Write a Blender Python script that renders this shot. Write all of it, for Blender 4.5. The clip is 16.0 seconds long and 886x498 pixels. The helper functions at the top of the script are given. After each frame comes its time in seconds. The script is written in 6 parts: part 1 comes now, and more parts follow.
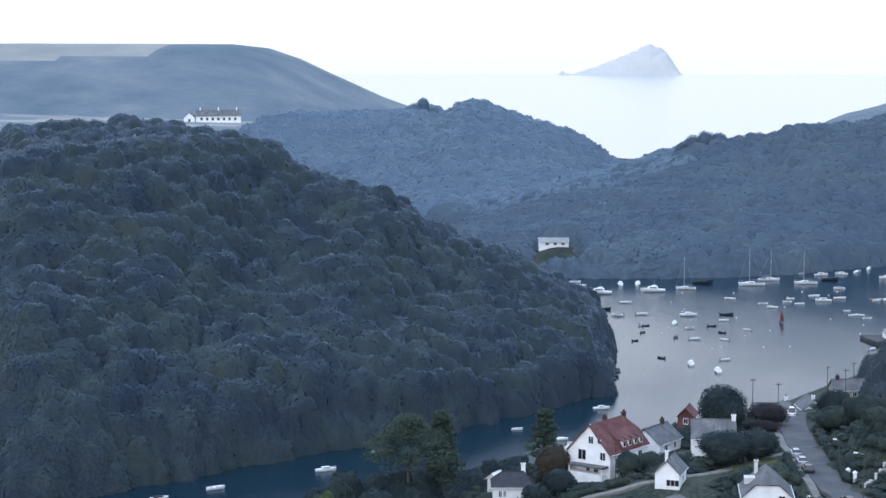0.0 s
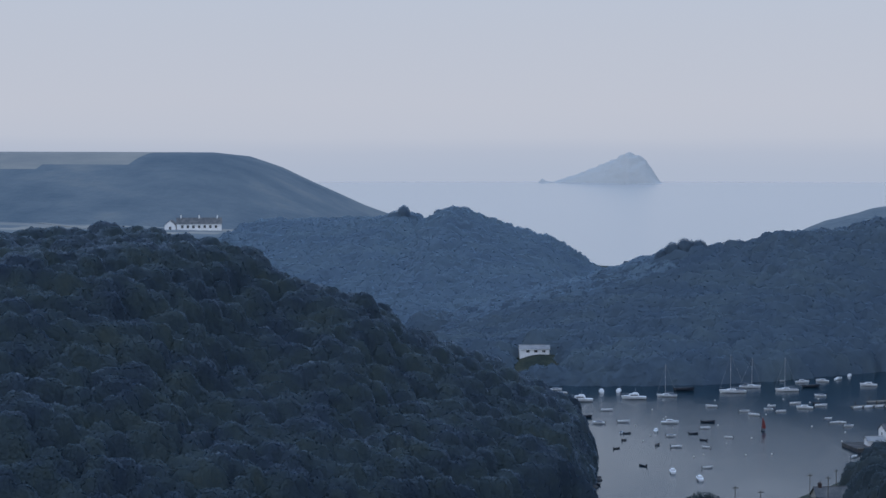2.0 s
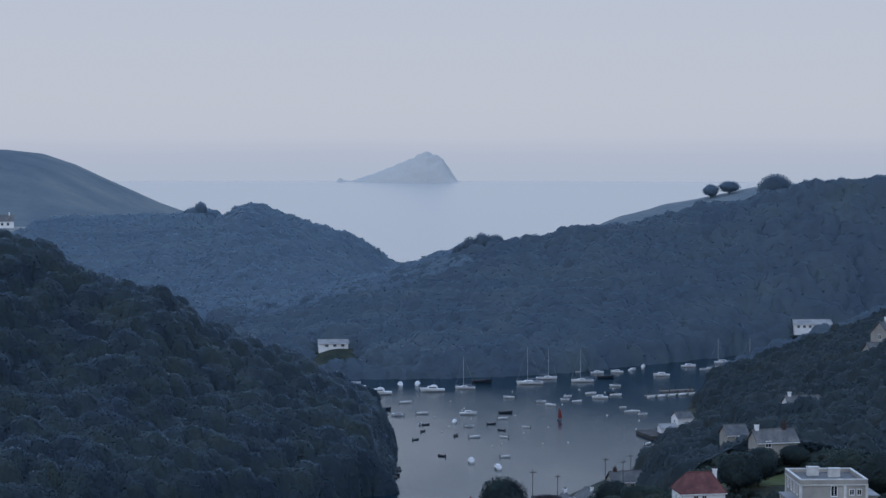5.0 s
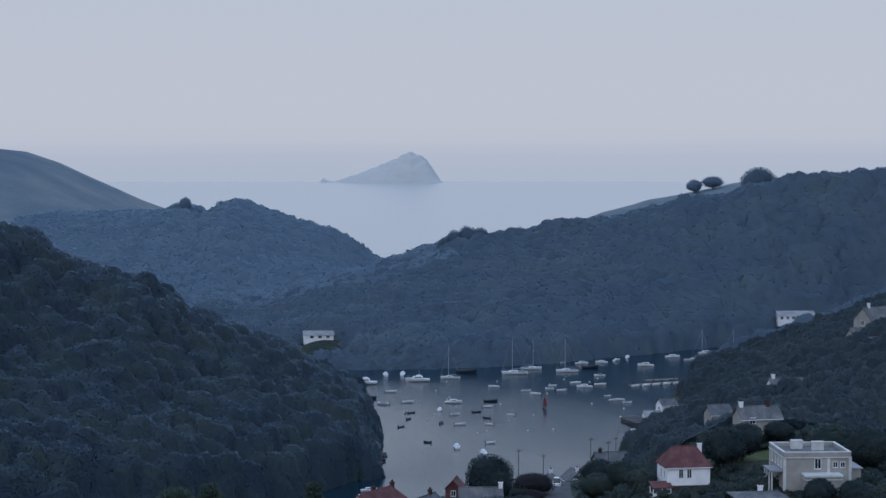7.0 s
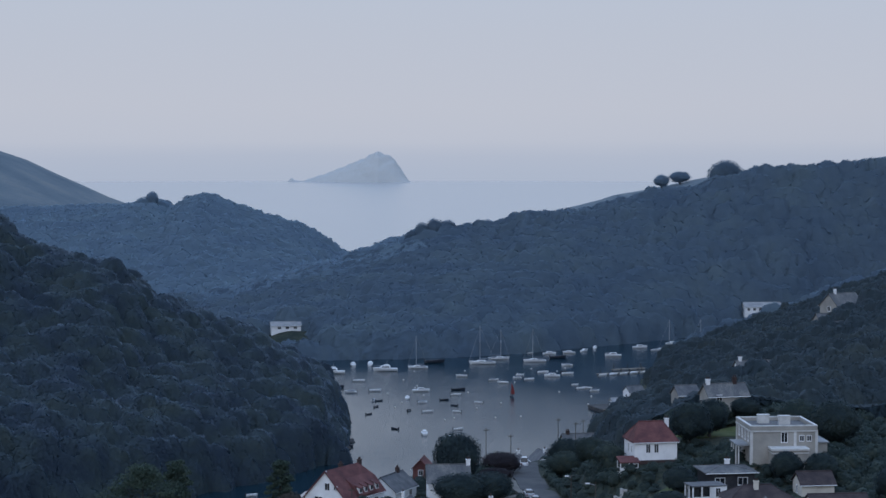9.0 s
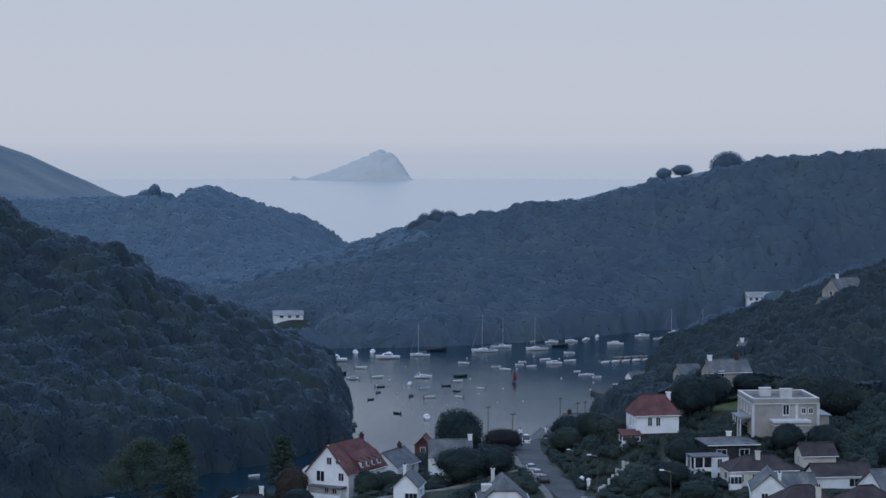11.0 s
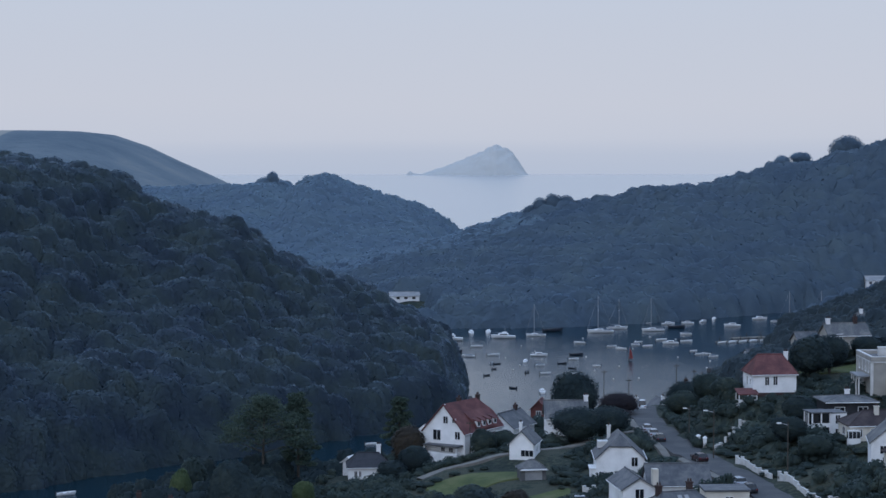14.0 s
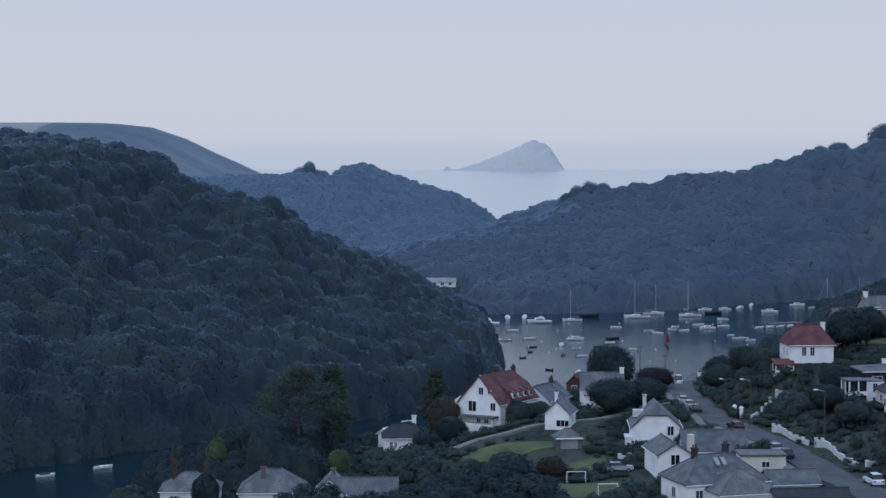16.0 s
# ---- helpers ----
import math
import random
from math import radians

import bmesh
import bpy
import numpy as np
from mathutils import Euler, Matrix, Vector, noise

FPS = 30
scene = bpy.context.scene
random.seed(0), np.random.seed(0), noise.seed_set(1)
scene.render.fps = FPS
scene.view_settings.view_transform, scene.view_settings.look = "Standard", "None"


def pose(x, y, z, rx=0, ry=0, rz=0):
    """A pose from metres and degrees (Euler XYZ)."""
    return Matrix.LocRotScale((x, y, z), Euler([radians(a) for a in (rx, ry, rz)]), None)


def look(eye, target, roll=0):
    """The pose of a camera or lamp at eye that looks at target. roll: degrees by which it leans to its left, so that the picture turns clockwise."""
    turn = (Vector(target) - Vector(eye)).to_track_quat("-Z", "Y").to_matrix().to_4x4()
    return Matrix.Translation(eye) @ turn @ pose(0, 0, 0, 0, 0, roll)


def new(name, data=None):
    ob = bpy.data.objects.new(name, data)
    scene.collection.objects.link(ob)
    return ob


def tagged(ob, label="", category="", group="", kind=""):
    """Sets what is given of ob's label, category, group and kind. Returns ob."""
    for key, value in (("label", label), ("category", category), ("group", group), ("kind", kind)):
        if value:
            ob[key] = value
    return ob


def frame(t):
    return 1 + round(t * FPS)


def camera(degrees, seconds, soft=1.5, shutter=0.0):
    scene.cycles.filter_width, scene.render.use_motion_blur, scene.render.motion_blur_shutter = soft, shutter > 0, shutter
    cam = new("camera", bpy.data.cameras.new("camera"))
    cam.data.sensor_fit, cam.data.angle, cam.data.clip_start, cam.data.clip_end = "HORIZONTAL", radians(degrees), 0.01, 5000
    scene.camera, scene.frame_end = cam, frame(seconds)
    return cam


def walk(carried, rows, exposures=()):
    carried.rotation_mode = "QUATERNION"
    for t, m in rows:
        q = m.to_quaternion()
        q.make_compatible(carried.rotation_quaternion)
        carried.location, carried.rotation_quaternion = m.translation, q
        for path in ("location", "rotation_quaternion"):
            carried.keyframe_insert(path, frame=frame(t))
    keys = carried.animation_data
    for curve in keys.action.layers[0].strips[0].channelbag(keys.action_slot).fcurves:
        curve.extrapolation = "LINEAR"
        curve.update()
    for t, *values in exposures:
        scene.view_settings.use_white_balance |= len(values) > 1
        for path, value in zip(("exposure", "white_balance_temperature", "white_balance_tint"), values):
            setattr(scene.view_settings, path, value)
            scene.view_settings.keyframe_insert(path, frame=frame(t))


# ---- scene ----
cam = camera(26.73, 16.0, soft=1.5)
PATH = [
    (0.0, (0.00, 0.00, 100.00), (-108.70, 987.54, -13.76), -0.025),
    (0.5, (0.07, 0.01, 99.86), (-111.76, 991.94, 40.14), -0.029),
    (1.0, (-0.00, 0.13, 99.81), (-113.08, 992.09, 43.09), -0.012),
    (1.5, (0.12, 0.26, 99.83), (-113.14, 992.24, 43.67), -0.021),
    (2.0, (0.02, 0.48, 99.92), (-98.89, 993.98, 43.56), -0.035),
    (2.5, (0.55, 0.73, 100.00), (-32.23, 998.60, 43.75), 0.029),
    (3.0, (0.39, 0.94, 99.94), (-7.08, 999.33, 43.63), 0.032),
    (3.5, (0.03, 1.04, 99.64), (-8.29, 999.42, 43.45), 0.013),
    (4.0, (0.04, 1.16, 99.06), (-2.95, 999.57, 42.76), 0.046),
    (6.5, (-0.53, -2.30, 94.00), (15.63, 996.02, 38.37), 0.013),
    (7.0, (-0.64, -2.42, 92.79), (17.21, 995.90, 37.69), 0.009),
    (7.5, (-0.51, -2.37, 91.54), (28.88, 995.69, 36.63), 0.056),
    (8.0, (-0.58, -2.34, 90.35), (34.93, 995.54, 35.85), 0.071),
    (8.5, (-0.58, -2.40, 89.12), (34.73, 995.50, 34.79), 0.060),
    (9.0, (-0.52, -2.33, 88.00), (34.54, 995.58, 33.75), 0.040),
    (11.5, (-0.43, -2.98, 82.06), (33.16, 994.97, 27.54), 0.054),
    (12.0, (-0.42, -3.10, 80.85), (31.18, 994.90, 26.15), 0.022),
    (12.5, (-0.57, -3.47, 79.66), (12.46, 994.94, 24.70), 0.018),
    (13.0, (-0.49, -3.94, 78.53), (7.64, 994.52, 23.62), -0.008),
    (13.5, (-0.63, -4.37, 77.42), (-5.20, 994.09, 22.12), -0.037),
    (14.0, (-0.58, -4.86, 76.26), (-28.78, 993.20, 20.74), -0.082),
    (14.5, (-0.56, -5.09, 75.10), (-47.24, 992.26, 19.20), -0.101),
    (15.0, (-0.37, -5.11, 73.84), (-49.01, 992.13, 17.74), -0.083),
    (15.5, (-0.27, -4.93, 72.57), (-48.88, 992.29, 15.96), -0.087),
    (16.0, (-0.33, -4.86, 71.33), (-48.35, 992.36, 14.33), -0.090),
]
walk(cam, [(t, look(eye, target, roll)) for t, eye, target, roll in PATH],
     exposures=((0.0, 1.15, 6600, 10), (0.4, 0.72, 6350, 10), (0.8, 0.38, 6150, 10), (1.2, 0.12, 6030, 10), (1.7, 0.02, 6000, 10), (9.0, 0.0, 6000, 10), (16.0, 0.17, 6000, 10)))
# ---- world, light ----
world = bpy.data.worlds.new("evening_sky")
scene.world = world
world.use_nodes = True
wn, wl = world.node_tree.nodes, world.node_tree.links
wn.clear()
w_out = wn.new("ShaderNodeOutputWorld")
w_sky = wn.new("ShaderNodeTexSky")
w_sky.sky_type, w_sky.sun_disc = "NISHITA", False
w_sky.sun_elevation, w_sky.sun_rotation = radians(38), radians(200)
w_sky.air_density, w_sky.dust_density, w_sky.ozone_density = 1.2, 2.5, 2.0
w_bg_sky = wn.new("ShaderNodeBackground")
w_bg_sky.inputs["Strength"].default_value = 0.05
wl.new(w_sky.outputs[0], w_bg_sky.inputs[0])
# a high even layer of cloud in front of it, paler and pinker towards the horizon, and grey sea mist below that
w_tc = wn.new("ShaderNodeTexCoord")
w_sep = wn.new("ShaderNodeSeparateXYZ")
wl.new(w_tc.outputs["Generated"], w_sep.inputs[0])
w_ramp = wn.new("ShaderNodeValToRGB")
w_map = wn.new("ShaderNodeMapRange")
w_map.inputs["From Min"].default_value, w_map.inputs["From Max"].default_value = -0.05, 1.0
wl.new(w_sep.outputs["Z"], w_map.inputs["Value"])
w_noise = wn.new("ShaderNodeTexNoise")
w_noise.inputs["Scale"].default_value, w_noise.inputs["Detail"].default_value = 5.0, 4.0
w_stretch = wn.new("ShaderNodeMapping")
w_stretch.inputs["Scale"].default_value = (1.0, 1.0, 5.0)
wl.new(w_tc.outputs["Generated"], w_stretch.inputs[0])
wl.new(w_stretch.outputs[0], w_noise.inputs["Vector"])
w_add = wn.new("ShaderNodeMath")
w_add.operation = "MULTIPLY_ADD"
wl.new(w_noise.outputs["Fac"], w_add.inputs[0])
w_add.inputs[1].default_value = 0.008
wl.new(w_map.outputs[0], w_add.inputs[2])
wl.new(w_add.outputs[0], w_ramp.inputs[0])
w_el = w_ramp.color_ramp.elements
w_el[0].position, w_el[0].color = 0.0, (0.47, 0.502, 0.575, 1)
w_el[1].position, w_el[1].color = 1.0, (0.54, 0.80, 1.26, 1)
for w_up, w_col in ((-0.016, (0.455, 0.492, 0.571, 1)), (-0.004, (0.485, 0.510, 0.578, 1)), (0.004, (0.545, 0.553, 0.60, 1)), (0.022, (0.56, 0.562, 0.602, 1)), (0.06, (0.54, 0.555, 0.606, 1)), (0.115, (0.512, 0.555, 0.63, 1)), (0.30, (0.54, 0.645, 0.82, 1))):
    w_new = w_el.new((w_up + 0.05) / 1.05 + 0.004)
    w_new.color = w_col
w_bg_cloud = wn.new("ShaderNodeBackground")
w_bg_cloud.inputs["Strength"].default_value = 1.0
wl.new(w_ramp.outputs[0], w_bg_cloud.inputs[0])
w_mix = wn.new("ShaderNodeMixShader")
w_mix.inputs[0].default_value = 0.95
wl.new(w_bg_sky.outputs[0], w_mix.inputs[1])
wl.new(w_bg_cloud.outputs[0], w_mix.inputs[2])
wl.new(w_mix.outputs[0], w_out.inputs[0])

sun = new("sun", bpy.data.lights.new("sun", "SUN"))
sun.data.energy, sun.data.angle, sun.data.color = 0.5, radians(70), (1.0, 0.93, 0.88)
sun.matrix_world = look((0, 0, 300), (105, 290, 60))
# ---- materials ----
def shade(name, colours, scale=1.0, rough=0.9, bump=0.0, bump_scale=8.0, spec=0.25, vary="", amount=0.35, metal=0.0, fine=0.25, stretch=(1, 1, 1), haze_sheen=0.0, small_scale=0.0):
    """A surface whose colour drifts between the given ones at a coarse and a fine scale (per metre); vary adds a change from piece to piece."""
    m = bpy.data.materials.new(name)
    m.use_nodes = True
    n, l = m.node_tree.nodes, m.node_tree.links
    b = n["Principled BSDF"]
    b.inputs["Roughness"].default_value, b.inputs["Metallic"].default_value = rough, metal
    b.inputs["Specular IOR Level"].default_value = spec
    # a bluish sheen on leaves that imitates haze at grazing angles
    b.inputs["Sheen Weight"].default_value, b.inputs["Sheen Roughness"].default_value = haze_sheen, 0.4
    b.inputs["Sheen Tint"].default_value = (0.62, 0.78, 1.0, 1)
    g = n.new("ShaderNodeNewGeometry")
    mp = n.new("ShaderNodeMapping")
    mp.inputs["Scale"].default_value = stretch
    l.new(g.outputs["Position"], mp.inputs[0])
    big, small = n.new("ShaderNodeTexNoise"), n.new("ShaderNodeTexNoise")
    big.inputs["Scale"].default_value, big.inputs["Detail"].default_value = scale, 4
    small.inputs["Scale"].default_value, small.inputs["Detail"].default_value = small_scale or scale * 9, 3
    for t in (big, small):
        l.new(mp.outputs[0], t.inputs["Vector"])
    mx = n.new("ShaderNodeMath")
    mx.operation = "MULTIPLY_ADD"
    l.new(small.outputs["Fac"], mx.inputs[0])
    mx.inputs[1].default_value = fine
    l.new(big.outputs["Fac"], mx.inputs[2])
    last = mx.outputs[0]
    leaf = haze_sheen > 0
    if leaf:
        colours = [tuple(2.25 * v for v in c) for c in colours]
    shift = 0.5 * fine
    if vary:
        src = g.outputs["Random Per Island"] if vary == "island" else n.new("ShaderNodeObjectInfo").outputs["Random"]
        add = n.new("ShaderNodeMath")
        add.operation = "MULTIPLY_ADD"
        l.new(src, add.inputs[0])
        add.inputs[1].default_value = amount
        l.new(last, add.inputs[2])
        last, shift = add.outputs[0], shift + 0.5 * amount
    r = n.new("ShaderNodeValToRGB")
    wide = 0.22 + 0.4 * (amount if vary else 0)
    k = len(colours) - 1
    r.color_ramp.elements[0].position, r.color_ramp.elements[1].position = 0.5 + shift - wide, 0.5 + shift + wide
    r.color_ramp.elements[0].color, r.color_ramp.elements[1].color = (*colours[0], 1), (*colours[-1], 1)
    for i in range(1, k):
        e = r.color_ramp.elements.new(0.5 + shift - wide + 2 * wide * i / k)
        e.color = (*colours[i], 1)
    l.new(last, r.inputs[0])
    l.new(r.outputs[0], b.inputs["Base Color"])
    if leaf:
        # leaves let half of their light through
        tr, both = n.new("ShaderNodeBsdfTranslucent"), n.new("ShaderNodeMixShader")
        l.new(r.outputs[0], tr.inputs["Color"])
        l.new(b.outputs[0], both.inputs[1])
        l.new(tr.outputs[0], both.inputs[2])
        both.inputs[0].default_value = 0.5
        l.new(both.outputs[0], n["Material Output"].inputs["Surface"])
    if bump:
        bt = n.new("ShaderNodeTexNoise")
        bt.inputs["Scale"].default_value, bt.inputs["Detail"].default_value = bump_scale, 3
        l.new(mp.outputs[0], bt.inputs["Vector"])
        bp = n.new("ShaderNodeBump")
        bp.inputs["Strength"].default_value, bp.inputs["Distance"].default_value = bump, 0.5 / bump_scale
        l.new(bt.outputs["Fac"], bp.inputs["Height"])
        l.new(bp.outputs[0], b.inputs["Normal"])
    return m


# bluish tint imitates the haze that lies over the creekside hill
M_WOOD = shade("hazed_oak_leaves", [(0.020, 0.030, 0.046), (0.026, 0.038, 0.050), (0.033, 0.047, 0.051), (0.042, 0.054, 0.050)], 0.07, 0.8, spec=0.2, vary="island", amount=0.14, fine=0.3, small_scale=0.3, haze_sheen=1.0)
# lightened and blued to stand in for haze across the pool
M_WOOD_SEA = shade("hazed_ridge_leaves", [(0.053, 0.075, 0.102), (0.064, 0.087, 0.110), (0.076, 0.100, 0.114)], 0.04, 0.8, spec=0.2, vary="island", amount=0.06, fine=0.3, small_scale=0.2, haze_sheen=0.2)
# paler and bluer again: the spur's thicker haze, painted into the leaves
M_WOOD_SPUR = shade("hazed_spur_leaves", [(0.078, 0.108, 0.142), (0.088, 0.120, 0.150), (0.098, 0.131, 0.155)], 0.03, 0.8, spec=0.2, vary="island", amount=0.05, fine=0.3, small_scale=0.15, haze_sheen=0.2)
M_GARDEN = shade("garden_leaves", [(0.016, 0.025, 0.024), (0.023, 0.034, 0.031), (0.037, 0.047, 0.037)], 0.2, 0.75, spec=0.3, vary="island", amount=0.2, fine=0.5, small_scale=0.9, haze_sheen=0.08)
# garden leaf colour made lighter and bluer, as haze on the hillside
M_SCRUB = shade("hazed_hillside_leaves", [(0.020, 0.030, 0.036), (0.028, 0.038, 0.043), (0.038, 0.047, 0.046)], 0.06, 0.8, spec=0.2, vary="island", amount=0.12, fine=0.4, small_scale=0.5, haze_sheen=0.2)
M_GROUND = shade("ground_cover", [(0.015, 0.023, 0.020), (0.027, 0.037, 0.028), (0.050, 0.055, 0.040)], 0.12, 0.95, 0.9, 2.2, fine=0.9, small_scale=1.3)
# pale blue-grey painted in place of haze over the far headland
M_HEATH = shade("hazed_headland_heath", [(0.085, 0.115, 0.140), (0.120, 0.148, 0.168), (0.175, 0.19, 0.19)], 0.009, 0.95, 0.5, 0.12, fine=0.5, small_scale=0.03)
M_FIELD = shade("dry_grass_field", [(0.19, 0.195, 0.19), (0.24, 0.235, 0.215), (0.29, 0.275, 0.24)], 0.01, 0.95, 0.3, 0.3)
M_BARK = shade("bark", [(0.05, 0.045, 0.04), (0.10, 0.09, 0.075)], 2.0, 0.95, 0.6, 10)
M_ROCK = shade("shore_rock", [(0.03, 0.032, 0.036), (0.06, 0.06, 0.062), (0.11, 0.105, 0.10)], 0.4, 0.9, 0.8, 2.0)
# haze in front of the distant island is part of this pale base
M_ISLAND = shade("hazed_island_turf_and_rock", [(0.41, 0.41, 0.395), (0.435, 0.43, 0.412), (0.46, 0.452, 0.43)], 0.006, 0.95, 0.3, 0.03)


def water_material(name, low, high, rough, body=(0.010, 0.028, 0.042)):
    m = bpy.data.materials.new(name)
    m.use_nodes = True
    n, l = m.node_tree.nodes, m.node_tree.links
    b = n["Principled BSDF"]
    b.inputs["Base Color"].default_value = (*body, 1)
    b.inputs["Roughness"].default_value = rough
    b.inputs["IOR"].default_value = 1.30
    g = n.new("ShaderNodeNewGeometry")
    mp = n.new("ShaderNodeMapping")
    mp.inputs["Scale"].default_value = (1.0, 0.45, 1.0)
    l.new(g.outputs["Position"], mp.inputs[0])
    t1, t2 = n.new("ShaderNodeTexNoise"), n.new("ShaderNodeTexNoise")
    t1.inputs["Scale"].default_value, t1.inputs["Detail"].default_value = 2.4, 3
    t2.inputs["Scale"].default_value, t2.inputs["Detail"].default_value = 0.02, 3
    for t in (t1, t2):
        l.new(mp.outputs[0], t.inputs["Vector"])
    mr = n.new("ShaderNodeMapRange")
    mr.inputs["From Min"].default_value, mr.inputs["From Max"].default_value = 0.42, 0.62
    mr.inputs["To Min"].default_value, mr.inputs["To Max"].default_value = low, high
    l.new(t2.outputs["Fac"], mr.inputs["Value"])
    bp = n.new("ShaderNodeBump")
    bp.inputs["Distance"].default_value = 0.16
    l.new(mr.outputs[0], bp.inputs["Strength"])
    l.new(t1.outputs["Fac"], bp.inputs["Height"])
    l.new(bp.outputs[0], b.inputs["Normal"])
    return m


M_WATER = water_material("tidal_water", 0.34, 0.66, 0.06, (0.006, 0.022, 0.034))
# the sea's milky body colour stands for haze over far water
M_SEA = water_material("hazed_open_sea", 0.02, 0.07, 0.20, (0.40, 0.395, 0.38))

# ---- the lie of the land ----
def sstep(a, b, v):
    s = np.clip((v - a) / (b - a), 0.0, 1.0)
    return s * s * (3.0 - 2.0 * s)


def lobes(x, y, size, seed=0.0):
    """Smooth uneven swells between -1 and 1, of about that size in metres."""
    k = 6.283 / size
    return (np.sin(k * x + 1.3 + seed) * np.cos(0.83 * k * y + 0.4 * seed) + 0.6 * np.sin(1.7 * k * x - 1.1 * k * y + 2.1 * seed)
            + 0.4 * np.cos(2.6 * k * y + 0.7 * k * x + seed)) / 2.0


# level plots cut into the village slope: x, y, height
PLOTS = [(-6, 351, 17.5), (2, 364, 18.6), (5, 327, 20.8), (5.5, 312, 19.3), (20, 313, 19.6), (21, 280, 20.6), (25, 250, 22.0), (33, 262, 22.8), (13, 354, 20.5), (9, 392, 16.5),
         (49, 332, 31.8), (70, 324, 33.6), (52, 302, 28.8), (59, 314, 29.8), (60, 293, 29.6), (57, 276, 28.6), (61, 262, 29.0), (72, 304, 30.2), (72, 287, 30.0), (52, 280, 26.5)]
LOW_PLOTS = [(-58, 300, 11.5), (-43, 299, 11.8), (-27, 297, 12.4), (-25, 342, 13.8), (-7, 306, 16.2), (2, 318, 18.6), (4, 296, 17.8), (9, 274, 19.0), (46, 345, 29.0), (60, 345, 33.5), (69, 366, 35.2), (15, 373, 18.5), (-45, 336, 9.0), (-36, 361, 7.0)]
ROAD = [(48, 225, 24.4), (44.5, 245, 24.3), (41, 265, 24.1), (38, 285, 24.0), (34.3, 305, 23.6), (31.8, 325, 22.8), (30.8, 345, 21.9), (30.2, 365, 20.9), (30.3, 385, 19.9), (31.8, 405, 19.0), (35.5, 424, 18.0)]


def land(x, y):
    """The height of the ground at x, y: arrays in, array out."""
    x, y = np.asarray(x, float), np.asarray(y, float)
    # the wooded hill across the creek: distance inland from its straight shore
    s = (x + 10.0) * -0.79 + (y - 515.0) * 0.615
    s_up = (x + 10.0) * -0.79 + (np.minimum(y, 552.0) - 515.0) * 0.615
    hill_a = np.minimum(0.545 * s_up, 30 + 0.32 * s_up)
    hill_a = np.where(hill_a > 58, 58 + (hill_a - 58) * 0.15, hill_a)
    hill_a = hill_a - 2.5 * sstep(-60, -15, x) + lobes(x, y, 90) * 2.0 * sstep(10, 40, s)
    crest = np.interp(x, [-190, -170, -151, -129, -117, -109, -99, -90, -79, -73, -66, -55, -45, -35, -25, -13], [0, 1, 2.4, 2.4, 0, -4, -4.2, -2.2, 0.2, -1.5, -3.6, -4.3, -3, -3, -4, -3.3])
    hill_a = hill_a + crest * sstep(15, 45, s)
    hill_a = hill_a * (1 - sstep(556, 680, y)) - 4 * sstep(560, 690, y)
    hill_a = np.minimum(hill_a, 0.9 * (-15.0 - x) + 3)
    hill_a = np.minimum(hill_a, 0.9 * (s - 0.12 * np.maximum(-30.0 - x, 0)))
    # the wooded ridge beyond the pool
    shore = np.interp(x, [-140, -60, -39, 10, 42, 65, 97, 153, 230, 400], [900, 802, 772, 774, 783, 796, 822, 864, 894, 930])
    top = np.interp(x, [-120, -80, -45, -20, -3, 2, 14, 22, 36, 46, 52, 61, 68, 74, 90, 105, 119, 134, 149, 172, 193, 202, 227, 270, 420, 900], [-6, 4, 13, 20, 25, 27, 30.5, 34, 37, 37, 39, 38.5, 42, 45, 46, 47, 49.8, 53.2, 55.2, 59.5, 66, 68, 69.5, 73, 84, 98])
    u = (y - shore) / (965.0 - shore + 0.02 * x)
    ridge_c = top * np.where(u < 1, np.clip(u, -0.4, 1) * (1.25 - 0.25 * np.clip(u, 0, 1)), 1 - (1 - np.interp(x, [60, 200, 300], [0, 0.9, 1.0])) * sstep(1.1, 2.3, u))
    ridge_c = ridge_c * (1 - sstep(1040, 1240, y)) - 6 * sstep(1100, 1240, y)
    ridge_c = ridge_c + lobes(x, y, 130, 2.0) * 1.6 * sstep(0.1, 0.5, u) - 6 * sstep(1.6, 2.6, u) * (x < 120)
    ridge_c = np.where(u < -0.05, -4.0, ridge_c)
    ridge_c = ridge_c + 4.2 * np.exp(-((x + 41) ** 2 + (y - 817) ** 2) / 260.0)
    # open fields behind that ridge
    field = np.interp(x, [60, 110, 128, 140, 164, 172, 196, 231, 237, 327, 367, 500, 900], [-6, 28, 39.8, 44.6, 50.7, 53.6, 57.6, 64.9, 66.2, 73.7, 82, 94, 106])
    field = field * sstep(1080, 1335, y) * (1 - sstep(1350, 1560, y)) - 6 * sstep(1400, 1560, y)
    field = np.where(y < 1060, -6, field)
    # the wooded spur that closes the creek
    spur = np.interp(x, [-900, -400, -330, -262, -225, -178, -163, -152, -146, -138, -132, -128, -122, -116, -109, -102, -87, -72, -54, -42, -35, -31, -18, -5, 20], [52, 41, 38.5, 37, 38, 39.5, 40.5, 42.5, 41.5, 38.5, 38.5, 41.5, 46, 46.8, 45.0, 41, 36.3, 31.8, 26.0, 19.8, 14.2, 10.5, 6, -1, -8])
    spur = spur * sstep(930, 1225, y) * (1 - sstep(1330, 1600, y)) - 5 * (1 - sstep(900, 960, y)) - 5 * sstep(1500, 1600, y)
    # the headland behind it
    head = np.interp(x, [-2500, -656, -438, -422, -395, -367, -339, -311, -283, -260, -201, -146], [80, 92, 91.3, 90.9, 88, 79, 65, 52.2, 38.2, 28.7, 8, -6])
    head = head * sstep(1330, 1800, y) * (1 - sstep(1900, 2350, y)) - 5 * sstep(2200, 2400, y)
